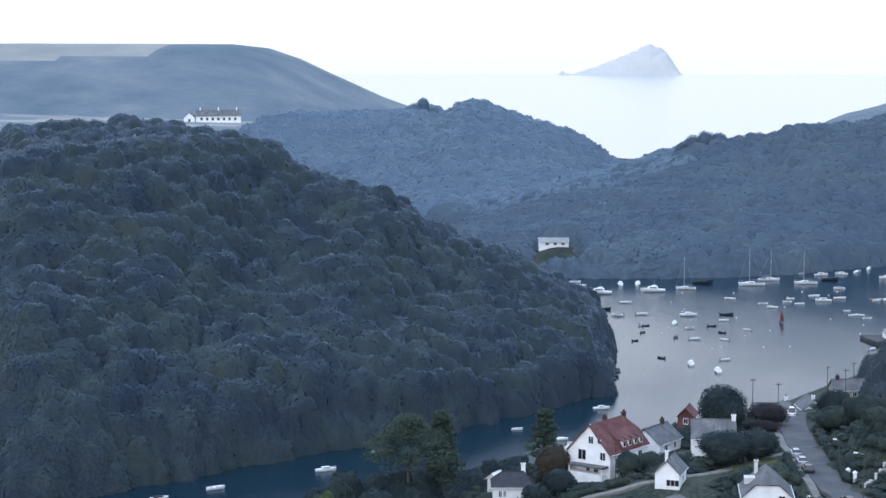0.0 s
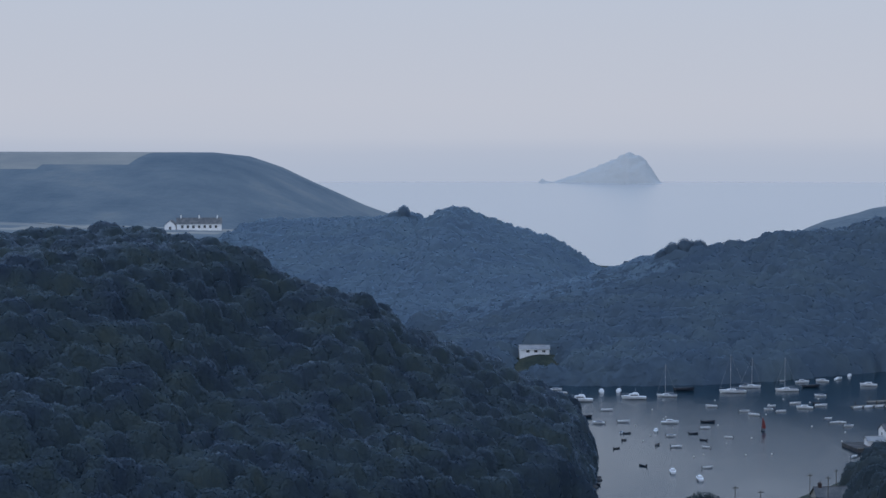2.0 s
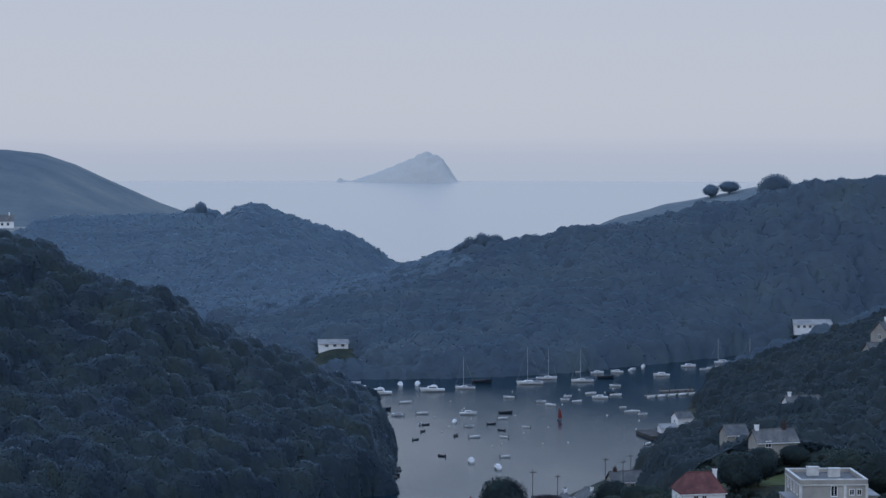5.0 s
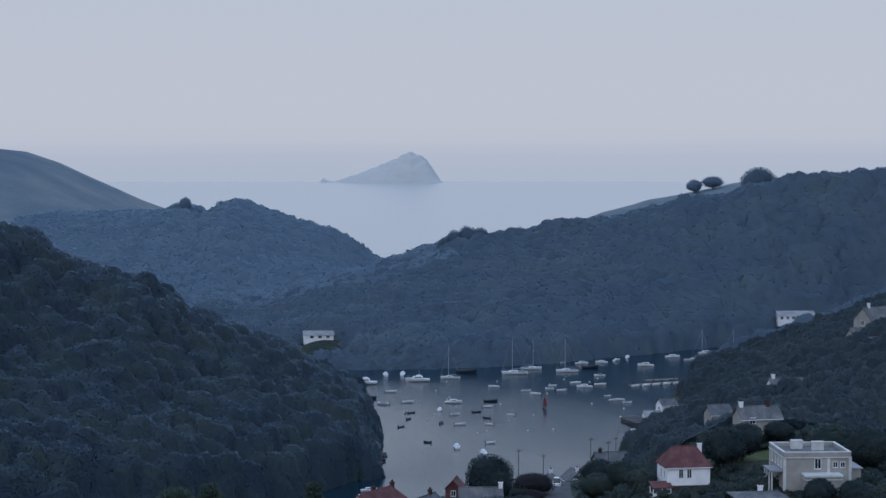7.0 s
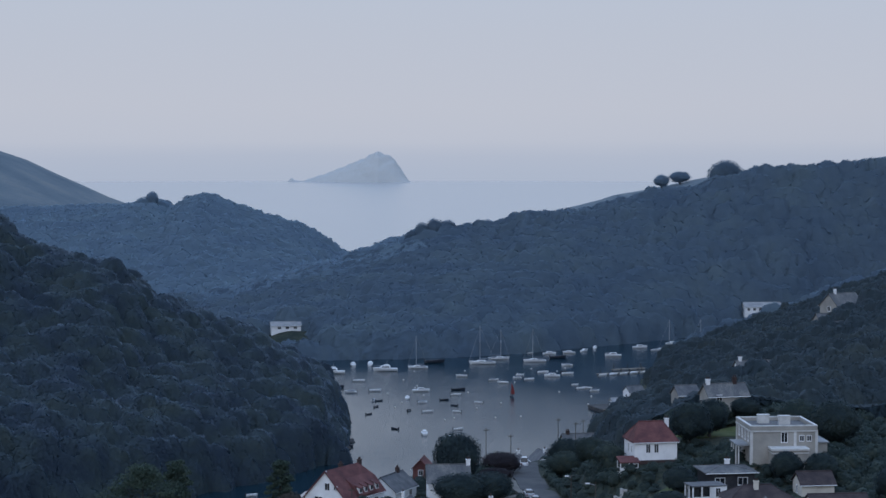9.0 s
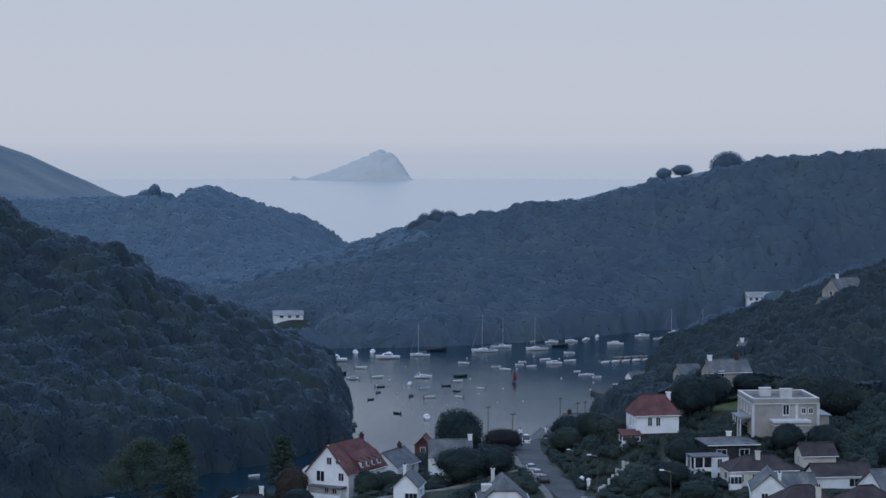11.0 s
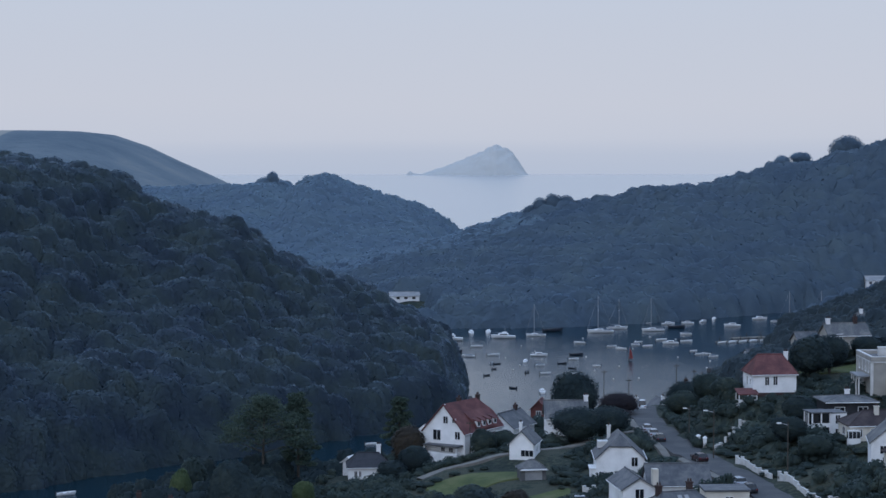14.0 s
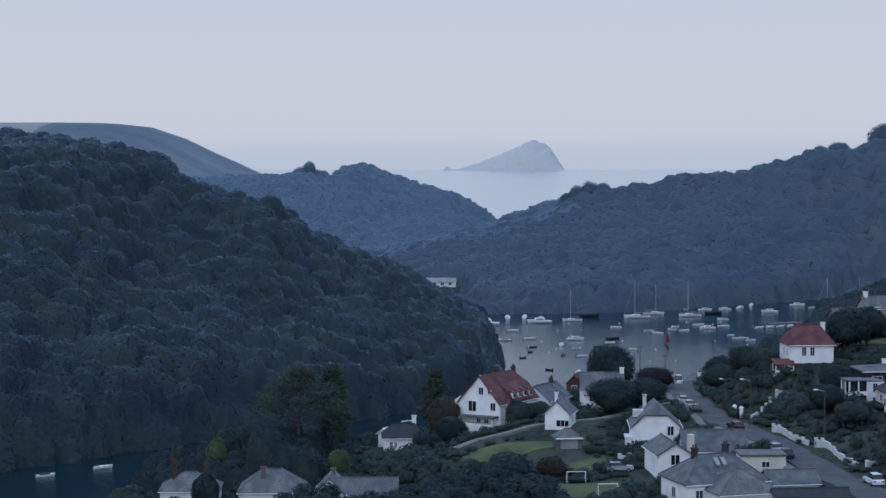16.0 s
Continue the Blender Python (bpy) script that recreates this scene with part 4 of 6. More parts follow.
veranda = part("veranda_roof", extrude_x(bmesh.new(), [(-5.9, 0.2), (-3.0, 1.0), (-3.0, 1.2), (-5.9, 0.4)], -8.0, -3.8), M_RED, r2, "red tiled veranda roof")
for px, py in ((-7.8, -5.7), (-4.2, -5.7), (-7.8, -3.4), (-6.0, -5.7)):
    part("post", boxed(px - 0.08, px + 0.08, py - 0.08, py + 0.08, -2.4, 0.4), M_TRIM, veranda)
part("veranda_rail", boxed(-7.9, -4.1, -5.75, -5.65, -1.3, -0.7), M_TRIM, r2)
part("plinth", boxed(-3.6, 4.6, -4.6, -3.9, -2.5, 0.35), M_BRICK, r2, "low red-brown terrace wall")
part("lower_wall", boxed(-7.7, -3.8, -5.2, -3.2, -3.0, -0.9), M_WHITE, r2)
r2.scale = (0.9, 0.9, 0.93)

villa = house("large buff stucco villa with white parapet and quoins", 70.2, 324.5, 33.6, 2, 11.6, 11, 5.2, 5.3, "flat", wall=M_STUCCO, roof=M_SLATE, over=-0.4,
              windows=[("-y", 0.1, 3.9, 1.0, 1.7), ("-y", 3.2, 3.7, 0.7, 0.9), ("-y", 4.5, 3.7, 0.7, 0.9), ("-x", -3.5, 3.9, 0.9, 1.7), ("-x", -1.2, 3.9, 0.9, 1.7), ("-x", 1.2, 3.9, 0.9, 1.7), ("-x", 3.4, 3.9, 0.9, 1.7)])
part("parapet", ring(-5.95, 5.95, -5.65, 5.65, 0.4, 5.15, 5.85), M_STUCCO, villa)
for z0, z1, o in ((5.85, 6.0, 0.12), (4.9, 5.1, 0.16)):
    part("cornice", ring(-5.8 - o - 0.05, 5.8 + o + 0.05, -5.5 - o - 0.05, 5.5 + o + 0.05, 0.45, z0, z1), M_STONE, villa)
for qx, qy in ((-5.83, -5.53), (1.9, -5.53), (5.7, -5.53), (-5.83, 5.2)):
    part("quoin", boxed(qx - 0.12, qx + 0.35, qy - 0.06, qy + 0.3, -1.5, 4.9), M_STONE, villa)
for cx, cy, w in ((-1.8, 2.2, 2.0), (1.6, 0.6, 2.0)):
    chimney(villa, cx, cy, 5.2, 6.7, M_STONE, w, 1.0, 0)
bay = part("bay", boxed(-2.6, 3.6, -8.2, -5.45, -2.5, 2.0), M_STUCCO, villa)
part("bay_cornice", boxed(-2.85, 3.85, -8.45, -5.4, 2.0, 2.35), M_STONE, bay)
part("bay_cornice", boxed(-2.75, 3.75, -8.35, -5.45, 1.45, 1.6), M_STONE, bay)
for k in (-1.9, -0.6, 0.8):
    part("bay_window", boxed(k - 0.4, k + 0.4, -8.26, -8.15, -0.6, 1.1), M_GLASS, bay)
part("porch_roof", boxed(-8.0, -5.8, -4.6, 1.5, 2.3, 2.55), M_LEAD, villa, "grey lead porch roof")
for k in (-4.3, -2.3, -0.4, 1.2):
    part("column", tube(bmesh.new(), (-7.7, k, -1.5), (-7.7, k, 2.3), 0.16, 0.13), M_STONE, villa)
part("rear_wing", boxed(5.8, 8.6, -2.5, 4.0, -2.5, 2.4), M_STUCCO, villa)
part("wing_roof", boxed(5.85, 8.9, -2.8, 4.2, 2.4, 2.6), M_LEAD, villa)

bal = house("white modern house with a glazed corner balcony", 54.0, 302.5, 28.4, 12, 6.6, 5.0, 4.3, 4.45, "flat", roof=M_SLATE, over=0.1, windows=[("-y", 1.4, 3.2, 0.9, 1.5), ("-y", 1.4, 0.9, 0.9, 1.1), ("-y", 2.6, 1.8, 0.5, 0.8)])
part("balcony_floor", boxed(-4.6, -0.6, -3.9, 0.5, 2.0, 2.2), M_TRIM, bal)
part("balcony_roof", boxed(-4.8, -0.4, -4.1, 0.7, 4.6, 4.8), M_SLATE, bal)
for px, py in ((-4.5, -3.8), (-2.6, -3.8), (-0.7, -3.8), (-4.5, -1.7), (-4.5, 0.4)):
    part("column", boxed(px - 0.12, px + 0.12, py - 0.12, py + 0.12, -1.6, 4.6), M_TRIM, bal)
part("balustrade", boxed(-4.56, -0.6, -3.86, -3.8, 2.2, 2.75), M_TRIM, bal)
part("glazing", boxed(-4.1, -0.7, -3.2, 0.3, 2.2, 4.55), M_GLASS, bal, "dark balcony glazing")
part("glazing", boxed(-4.1, -0.7, -3.2, 0.3, -1.5, 1.95), M_GLASS, bal, "dark ground-floor glazing")
bal.scale = (0.82, 0.82, 0.9)
house("dark timber house with a shallow grey hipped roof", 59.4, 314.5, 29.4, 6, 8.2, 6.6, 3.3, 4.1, "hip", wall=M_DARK, roof=M_SLATE_PALE, over=0.6, windows=[("-y", -2, 1.8, 1.6, 1.2), ("-y", 2, 1.8, 1.6, 1.2)], chimneys=[(0.5, 1.0, 4.8, M_WHITE)])
b15 = house("cream bungalow with a dark brown hipped roof", 60.5, 293.5, 29.5, 6, 12, 7, 2.6, 4.9, "hip", wall=M_CREAM, roof=M_BROWN, windows=[("-y", -4.6, 1.3, 1.6, 1.3), ("-y", -1.8, 1.3, 0.8, 1.4), ("-x", 0, 1.3, 1.6, 1.3)], chimneys=[(-0.5, -1.0, 5.6, M_CREAM)])
bay15 = part("bay_window", boxed(-6.5, -4.3, -4.3, -3.4, -0.8, 1.9), M_TRIM, b15, "glazed bay window")
for k in range(3):
    part("pane", boxed(-6.4 + 0.7 * k, -5.8 + 0.7 * k, -4.33, -4.28, 0.5, 1.7), M_GLASS, bay15)
part("pane", boxed(-6.53, -6.48, -4.2, -3.5, 0.5, 1.7), M_GLASS, bay15)
b15.scale = (0.9, 0.9, 0.9)
g16 = house("pale blue-grey gabled house with white bargeboards", 58.8, 277.5, 28.2, 82, 9, 6.5, 4.0, 6.6, roof=M_SLATE_PALE, windows=[("-x", -1.0, 2.8, 1.1, 1.3), ("-x", 1.2, 2.8, 0.8, 1.3), ("-x", -0.4, 0.9, 1.4, 1.2), ("-y", -2, 2.2, 1.1, 1.2)], chimneys=[(-1.0, -1.9, 6.3, M_WHITE)])
g16.scale = (0.84, 0.82, 0.88)
house("pale slate wing of a blue-grey house", 62.6, 280, 28.2, 5, 7, 5.4, 3.0, 4.9, roof=M_SLATE_PALE, name="house_wing", category="house")
hipped = house("cream house with a dark hipped roof and tall chimney", 60.8, 263.5, 28.6, 8, 10.5, 7.5, 3.6, 6.5, "hip", wall=M_CREAM, roof=M_BROWN, windows=[("-x", 1.8, 2.4, 0.8, 1.3), ("-x", 0.0, 2.4, 0.8, 1.6), ("-x", -1.8, 2.2, 0.8, 1.3), ("-y", 0.5, 2.0, 0.8, 1.1), ("-y", -3.4, 2.0, 0.9, 1.3)], chimneys=[(1.8, -2.6, 6.4, M_CREAM)])
hipped.scale = (0.86, 0.86, 0.9)
house("brown-roofed cream house among hedges", 69.5, 261, 28.8, 15, 9, 7, 3.2, 6.0, "hip", wall=M_CREAM, roof=M_BROWN, windows=[("-x", 0, 1.8, 1.1, 1.2), ("-y", 0, 1.8, 1.1, 1.2)])
house("cream garage block with a plum-coloured tiled roof", 72.4, 305, 29.8, 5, 5.6, 4.8, 2.4, 4.0, wall=M_CREAM, roof=M_BROWN, windows=[("-x", 0.0, 1.3, 0.8, 1.2)])
w19 = house("long low white garage with a dark roof", 72, 287.5, 29.9, 4, 9, 5, 2.0, 3.4, roof=M_BROWN, windows=[("-y", 2.2, 0.9, 2.4, 1.2)], name="garage", category="garage")
house("slate house with white walls at the lane", 77, 274, 29.6, 20, 8, 6.5, 2.8, 5.2, roof=M_SLATE_PALE, windows=[("-y", 0, 1.6, 1.2, 1.1)])

house("hipped slate house with a tall brick chimney", -57.0, 300, 11.2, 5, 9.5, 7.5, 3.0, 5.6, "hip", roof=M_SLATE_PALE, windows=[("-y", 2.0, 1.6, 1.5, 1.2), ("-y", -2.5, 1.6, 1.2, 1.2)], chimneys=[(-2.6, -0.5, 7.6, M_BRICK), (2.5, 0.5, 6.6, M_BRICK)])
house("white house with a broad hipped slate roof", -43.2, 299, 11.2, 4, 10.5, 9, 3.2, 6.4, "hip", roof=M_SLATE_PALE, hip=0.8, windows=[("-y", -2.6, 1.7, 1.3, 1.3), ("-y", 0.2, 1.7, 1.3, 1.3), ("-y", 3.6, 1.7, 1.3, 1.3)], chimneys=[(-1.4, -1.8, 6.9, M_SLATE_PALE)])
house("long white bungalow with a lichened slate roof", -28.0, 297.0, 12.0, 2, 11, 7, 2.4, 4.4, "gable", roof=M_SLATE_PALE, windows=[("-y", -3, 1.3, 1.1, 1.1), ("-y", 0, 1.3, 1.1, 1.1), ("-y", 4, 1.3, 1.4, 1.1)], chimneys=[(-5.0, 1.0, 5.8, M_SLATE_PALE)])
house("slate cross gable at the end of a long bungalow", -33.2, 296.4, 12.0, 92, 8.5, 4.6, 2.8, 5.2, roof=M_SLATE_PALE, windows=[("-x", 0, 1.6, 1.1, 1.2)], name="house_wing")
house("white cottage with dark slate roof and chunky white chimney", -24.6, 343.3, 13.9, 6, 7.6, 6, 2.3, 4.6, "hip", roof=M_DARK, hip=0.6, windows=[("-y", -2.4, 1.0, 0.5, 1.1), ("-y", -1.6, 1.0, 0.4, 1.1)], chimneys=[(2.0, 0.6, 5.9, M_WHITE)])
house("small white garden studio with a pale roof", -28.2, 349.5, 14.2, 65, 2.8, 2.3, 1.6, 2.4, roof=M_TRIM, name="studio", category="shed")

# far houses
house("long white farmhouse with slate roof on the far fields", -308, 1320, 37.5, 12, 32, 9, 5.0, 9.0, roof=M_SLATE_PALE, windows=[("-y", -12 + 4 * k, 3.0, 1.6, 2.0) for k in range(7)], chimneys=[(-13, 0, 11, M_WHITE), (0, 0, 11, M_WHITE), (13, 0, 11, M_WHITE)], name="farmhouse")
house("white farm cottage with a gabled end", -328, 1318, 36.5, 95, 12, 8, 5.0, 8.5, roof=M_SLATE_PALE, windows=[("-x", 0, 3, 1.6, 2.0)], name="farm_cottage")
house("white waterside cottage below the ridge wood", -41, 816, 7.9, 10, 13, 5, 2.2, 3.6, roof=M_LEAD, windows=[("-y", -3, 1.2, 1.4, 1.0), ("-y", 0.5, 1.2, 1.4, 1.0), ("-y", 4, 1.2, 1.4, 1.0)], name="cottage")
house("small white shed near the ridge-wood cottage", -55, 905, float(land(-55, 905)) + 5, 15, 3.5, 3, 2.0, 3.0, roof=M_TRIM, name="shed", category="shed")
house("white houses row above the upper moorings", 183, 881, 9.8, 4, 18, 6, 2.6, 4.4, roof=M_LEAD, windows=[("-y", -7 + 2.8 * k, 1.4, 1.2, 1.2) for k in range(6)], name="terrace", category="house")
house("white boathouse on the quay edge", 86, 622, 1.6, 20, 5.5, 5, 4.2, 6.0, windows=[("-x", 0, 3.0, 0.9, 0.9)], name="boathouse", category="boathouse")
house("low white store on the quay", 80.5, 618, 1.2, 10, 5.5, 4, 1.8, 2.8, roof=M_LEAD, name="boat_store", category="boathouse")
house("grey gabled house high on the wooded hillside", 146, 580, 33.5, 30, 11, 8, 5.0, 8.6, wall=M_STUCCO, roof=M_SLATE_PALE, windows=[("-x", 0, 4, 1.2, 1.4), ("-y", -2, 2.6, 1.2, 1.4), ("-y", 2, 2.6, 1.2, 1.4)], chimneys=[(-3, 0, 10, M_WHITE)])
house("white house with grey roof among hillside trees", 137, 560, 31.0, 10, 8, 7, 4, 6.5, wall=M_STUCCO, roof=M_SLATE_PALE, windows=[("-y", 0, 2.4, 1.4, 1.2)])
house("small white house half hidden by hillside trees", 131, 522, 32.5, 40, 5, 4.5, 4.6, 6.2, roof=M_SLATE, windows=[("-x", 0, 3, 0.9, 1.1)])
house("low white house row among trees above the pool", 96, 470, float(land(96, 470)) + 3.6, 10, 10, 5, 2.6, 4.4, roof=M_SLATE_PALE, windows=[("-y", -3 + 2.2 * k, 1.4, 1.0, 1.0) for k in range(4)], chimneys=[(-4, 0, 5.4, M_WHITE)])
house("pale cottage half hidden on the wooded slope", 70, 421, float(land(70, 421)) + 4.2, 15, 5, 4.5, 2.6, 4.4, wall=M_STUCCO, roof=M_SLATE, windows=[("-y", 0, 1.5, 0.9, 1.0)])
house("slate cottages with red dormer above the pool", 69, 368, 36.0, 12, 8.4, 5.0, 2.6, 4.6, wall=M_STUCCO, roof=M_SLATE_PALE, windows=[("-y", -2, 2.2, 1.1, 1.1)], chimneys=[(-3.5, 0, 5.6, M_WHITE), (2.2, 0, 5.8, M_BRICK)], name="cottage_row")

quay = thing("quay", "low stone quay with a boathouse on it", "quay", pose(83, 619, 0, 0, 0, 15))
part("quay_wall", boxed(-11, 9, -7, 7, -4, 1.25, 0.2), M_ROCK, quay)
for k in range(7):
    part("coping_stone", boxed(-11 + 2.9 * k, -8.25 + 2.9 * k, -7.15, -6.3, 1.25, 1.5), M_GRAVEL, quay)


def rock(x, y, size, seed):
    v, f = ico(2)
    rng = np.random.default_rng(seed)
    hubs = unit(rng.normal(size=(7, 3)))
    v = v * (0.75 + 0.35 * np.clip(v @ hubs.T, 0, 1).max(1))[:, None] * (1.0, 0.8, 0.55) * size
    t = thing("rock", "dark weed-stained rock at the foot of the wood", "rock", pose(x, y, -0.1, 0, 0, 67 * seed % 360), "shore rocks")
    mesh_object("stone", v, f, M_ROCK, False).parent = t


for k, (rx, ry, rs) in enumerate(((-9.6, 540, 1.6), (-8.8, 545, 1.1), (-8.6, 552, 1.5), (-10.2, 533, 1.2), (-8.2, 557, 0.9), (-10.6, 528, 1.4))):
    rock(rx, ry, rs, k)
# ---- garden trees, hedges and shrubs ----
M_COPPER = shade("copper_beech_leaves", [(0.012, 0.011, 0.014), (0.020, 0.017, 0.020), (0.030, 0.024, 0.026)], 0.3, 0.8, vary="island", amount=0.3, haze_sheen=0.05)
M_PINE = shade("pine_needles", [(0.020, 0.032, 0.026), (0.032, 0.046, 0.034), (0.050, 0.062, 0.042)], 0.3, 0.8, vary="island", amount=0.3, haze_sheen=0.05)
M_DEEP = shade("deep_green_leaves", [(0.011, 0.018, 0.021), (0.016, 0.025, 0.027), (0.025, 0.035, 0.033)], 0.2, 0.75, vary="island", amount=0.2, fine=0.5, small_scale=0.9, haze_sheen=0.06)
M_LIME = shade("light_green_leaves", [(0.030, 0.046, 0.022), (0.046, 0.064, 0.030), (0.066, 0.082, 0.038)], 0.3, 0.8, vary="island", amount=0.3, haze_sheen=0.05)
M_RUST = shade("dry_brown_leaves", [(0.020, 0.019, 0.017), (0.032, 0.028, 0.023), (0.048, 0.040, 0.031)], 0.3, 0.85, vary="island", amount=0.3, haze_sheen=0.05)


def leafy(name, v, f, n, material, parent):
    ob = mesh_object(name, v, f, material, True, n)
    ob.parent = parent
    return ob


def trunk_part(parent, h, r, reach, seed, lean=0.0):
    rng = random.Random(seed)
    bm = bmesh.new()
    tube(bm, (0, 0, -0.8), (lean * 0.4, 0, h * 0.45), r, r * 0.75)
    tube(bm, (lean * 0.4, 0, h * 0.44), (lean, 0, h * 0.8), r * 0.76, r * 0.4)
    for k in range(5):
        a, z = 6.2832 * k / 5 + rng.uniform(-0.4, 0.4), h * rng.uniform(0.35, 0.6)
        tube(bm, (lean * z / h, 0, z), (lean + math.cos(a) * reach * 0.6, math.sin(a) * reach * 0.6, z + h * 0.22), r * 0.45, r * 0.15, 6)
    return part("trunk", bm, M_BARK, parent)


def tree(label, x, y, h, r, material=None, seed=1, low=0.15, name="tree", leaves=2600, group=""):
    z = float(land(x, y))
    t = thing(name, label, "tree", pose(x, y, z, 0, 0, seed * 47 % 360), group)
    trunk_part(t, h, 0.05 * r + 0.08, r, seed)
    proto = crown(3, 100 + seed, leaves, min(0.105, max(0.045, 0.26 / r)) if leaves < 4000 else 0.05, -0.9, 26, 0.46, 0.085)
    half = h * (1 - low) / 2
    leafy("crown", *stand(proto, 0, 0, h - half, r * 1.02, r * 0.96, half * 1.04, 0), material or M_GARDEN, t)
    return t


def pine(label, x, y, h, r, seed, bare=0.45, layers=7, lean=0.6):
    """A pine: a tall bare stem with ascending limbs and open, feathery sprays of needles."""
    rng = np.random.default_rng(seed)
    t = thing("pine_tree", label, "tree", pose(x, y, float(land(x, y))))
    bm = bmesh.new()
    tube(bm, (0, 0, -0.8), (lean * 0.4, 0.1, h * 0.5), 0.30, 0.22)
    tube(bm, (lean * 0.4, 0.1, h * 0.495), (lean, 0, h * 0.95), 0.23, 0.06)
    pieces = []
    count = layers * 7
    for k in range(count):
        q = (k + 0.5) / count
        a = 2.4 * k + rng.uniform(-0.5, 0.5)
        shape = (1 - q) ** 0.8 if bare < 0.4 else math.sin(min(1.0, 0.25 + q * 0.9) * 3.14)
        d = r * (0.18 + 0.82 * shape) * rng.uniform(0.35, 0.95)
        z = h * (bare + (1 - bare) * q)
        px, py = lean * z / h + math.cos(a) * d, math.sin(a) * d
        if k % 2 == 0:
            tube(bm, (lean * (z - 0.3 * d) / h, 0, z - 0.35 * d), (px, py, z - 0.1), 0.09, 0.03, 5)
        m = 190
        s = r * rng.uniform(0.20, 0.34)
        p = unit(rng.normal(size=(m, 3))) * rng.uniform(0.35, 1.0, (m, 1)) ** 0.6
        n = unit(p + (0, 0, 0.7))
        v, nn = sprigs(p * (s, s, s * 0.42) + (px, py, z), n, 0.26, rng, 0.8, 0.55)
        pieces.append((v, np.arange(len(v)).reshape(-1, 3), nn))
    part("trunk", bm, M_BARK, t)
    leafy("crown", *join(pieces), M_PINE, t)
    return t


def hedge(label, x0, y0, x1, y1, h, w, seed, material=None):
    """A clipped hedge: a run of dense low bushes on the slope."""
    rng = np.random.default_rng(seed)
    n = max(2, int(math.hypot(x1 - x0, y1 - y0) / (w * 0.5)))
    ox, oy = (x0 + x1) / 2, (y0 + y1) / 2
    t = thing("hedge", label, "hedge", pose(ox, oy, float(land(ox, oy))))
    pieces = []
    for i in range(n + 1):
        px, py = x0 + (x1 - x0) * i / n, y0 + (y1 - y0) * i / n
        hh = h * rng.uniform(0.92, 1.06)
        pieces.append(stand(BUSHES[rng.integers(len(BUSHES))], px - ox, py - oy, float(land(px, py)) - float(land(ox, oy)) + hh * 0.4, w * 0.62, w * 0.62, hh * 0.6, rng.uniform(0, 6.28)))
    leafy("foliage", *join(pieces), material or M_GARDEN, t)
    return t


tree("broad round-headed evergreen tree above the creek", 15.4, 371, 12.5, 6.4, M_DEEP, 1, 0.05, leaves=3600)
tree("dark copper-leaved tree beside the road", 25.2, 384, 4.9, 5.4, M_COPPER, 2, 0.0)
tree("low dark bush beside the road", 23.6, 377, 3.2, 4.0, M_COPPER, 72, 0.0)
tree("dense green tree screening a slate cottage", 14.8, 342, 7.0, 6.4, M_DEEP, 3, 0.0)
tree("dense green tree beside a slate cottage", 20.6, 345, 6.0, 5.4, M_DEEP, 4, 0.0)
tree("rust-brown leafy tree near a gabled house", -17.2, 347, 8.2, 4.2, M_RUST, 5, 0.05)
tree("leafy tree in front of a red roof", -3.0, 341, 5.4, 3.0, M_GARDEN, 6, 0.05)
tree("leafy tree in front of a red roof", 1.0, 344, 4.6, 2.8, M_GARDEN, 7, 0.05)
tree("bright green rounded tree by a bungalow", -34.0, 316, 5.6, 2.3, M_LIME, 8, 0.0)
tree("yellow-green conifer with layered boughs", -56.5, 322, 9.0, 2.6, M_LIME, 41, 0.1)
tree("dark garden tree beside a slate roof", -53.0, 291, 6.6, 3.0, M_DEEP, 9, 0.02)
tree("tall dull-green tree at the creek edge", -55.5, 328, 11.0, 3.2, M_GARDEN, 10, 0.1)
tree("dark leafy tree below a cottage", -19.4, 331, 4.6, 3.6, M_DEEP, 14, 0.0)
tree("dark leafy tree below a cottage", -15.2, 334, 6.2, 3.8, M_DEEP, 15, 0.0)
tree("large dark tree between two villas", 57.5, 340, 8.2, 4.6, M_DEEP, 16, 0.02)
tree("large dark tree between two villas", 62.0, 345, 7.6, 4.6, M_DEEP, 17, 0.02)
tree("dark garden tree below slate cottages", 65.0, 357, 5.0, 4.0, M_GARDEN, 70, 0.0)
tree("dark garden tree below slate cottages", 71.5, 358.5, 4.4, 3.8, M_DEEP, 71, 0.0)
tree("dark tree behind a buff villa", 84, 338, 10.0, 6.0, M_DEEP, 18, 0.02)
tree("dark tree behind a buff villa", 79, 345, 9.0, 5.5, M_GARDEN, 19, 0.02)
tree("rounded garden tree in front of a villa", 69.5, 313.0, 5.4, 3.4, M_DEEP, 20, 0.0)
tree("rounded garden tree in front of a villa", 75.5, 312, 5.4, 3.6, M_DEEP, 21, 0.0)
tree("bushy tree on the road bank", 40.5, 352, 6.0, 4.2, M_GARDEN, 22, 0.0)
tree("bushy tree on the road bank", 37.5, 372, 6.0, 4.4, M_GARDEN, 23, 0.0)
tree("bushy tree on the road bank", 40.0, 395, 6.5, 4.6, M_DEEP, 24, 0.0)
tree("bushy tree on the road bank", 45.0, 372, 6.5, 4.8, M_GARDEN, 25, 0.0)
tree("bushy tree on the road bank", 41.5, 334, 4.6, 3.4, M_GARDEN, 26, 0.0)
tree("bushy tree on a garden slope", 47.0, 296, 4.6, 3.6, M_DEEP, 27, 0.0)
tree("bushy tree on a garden slope", 49.5, 287, 4.2, 3.4, M_GARDEN, 28, 0.0)
tree("bushy tree on a garden slope", 84, 296, 6.5, 4.4, M_DEEP, 29, 0.0)
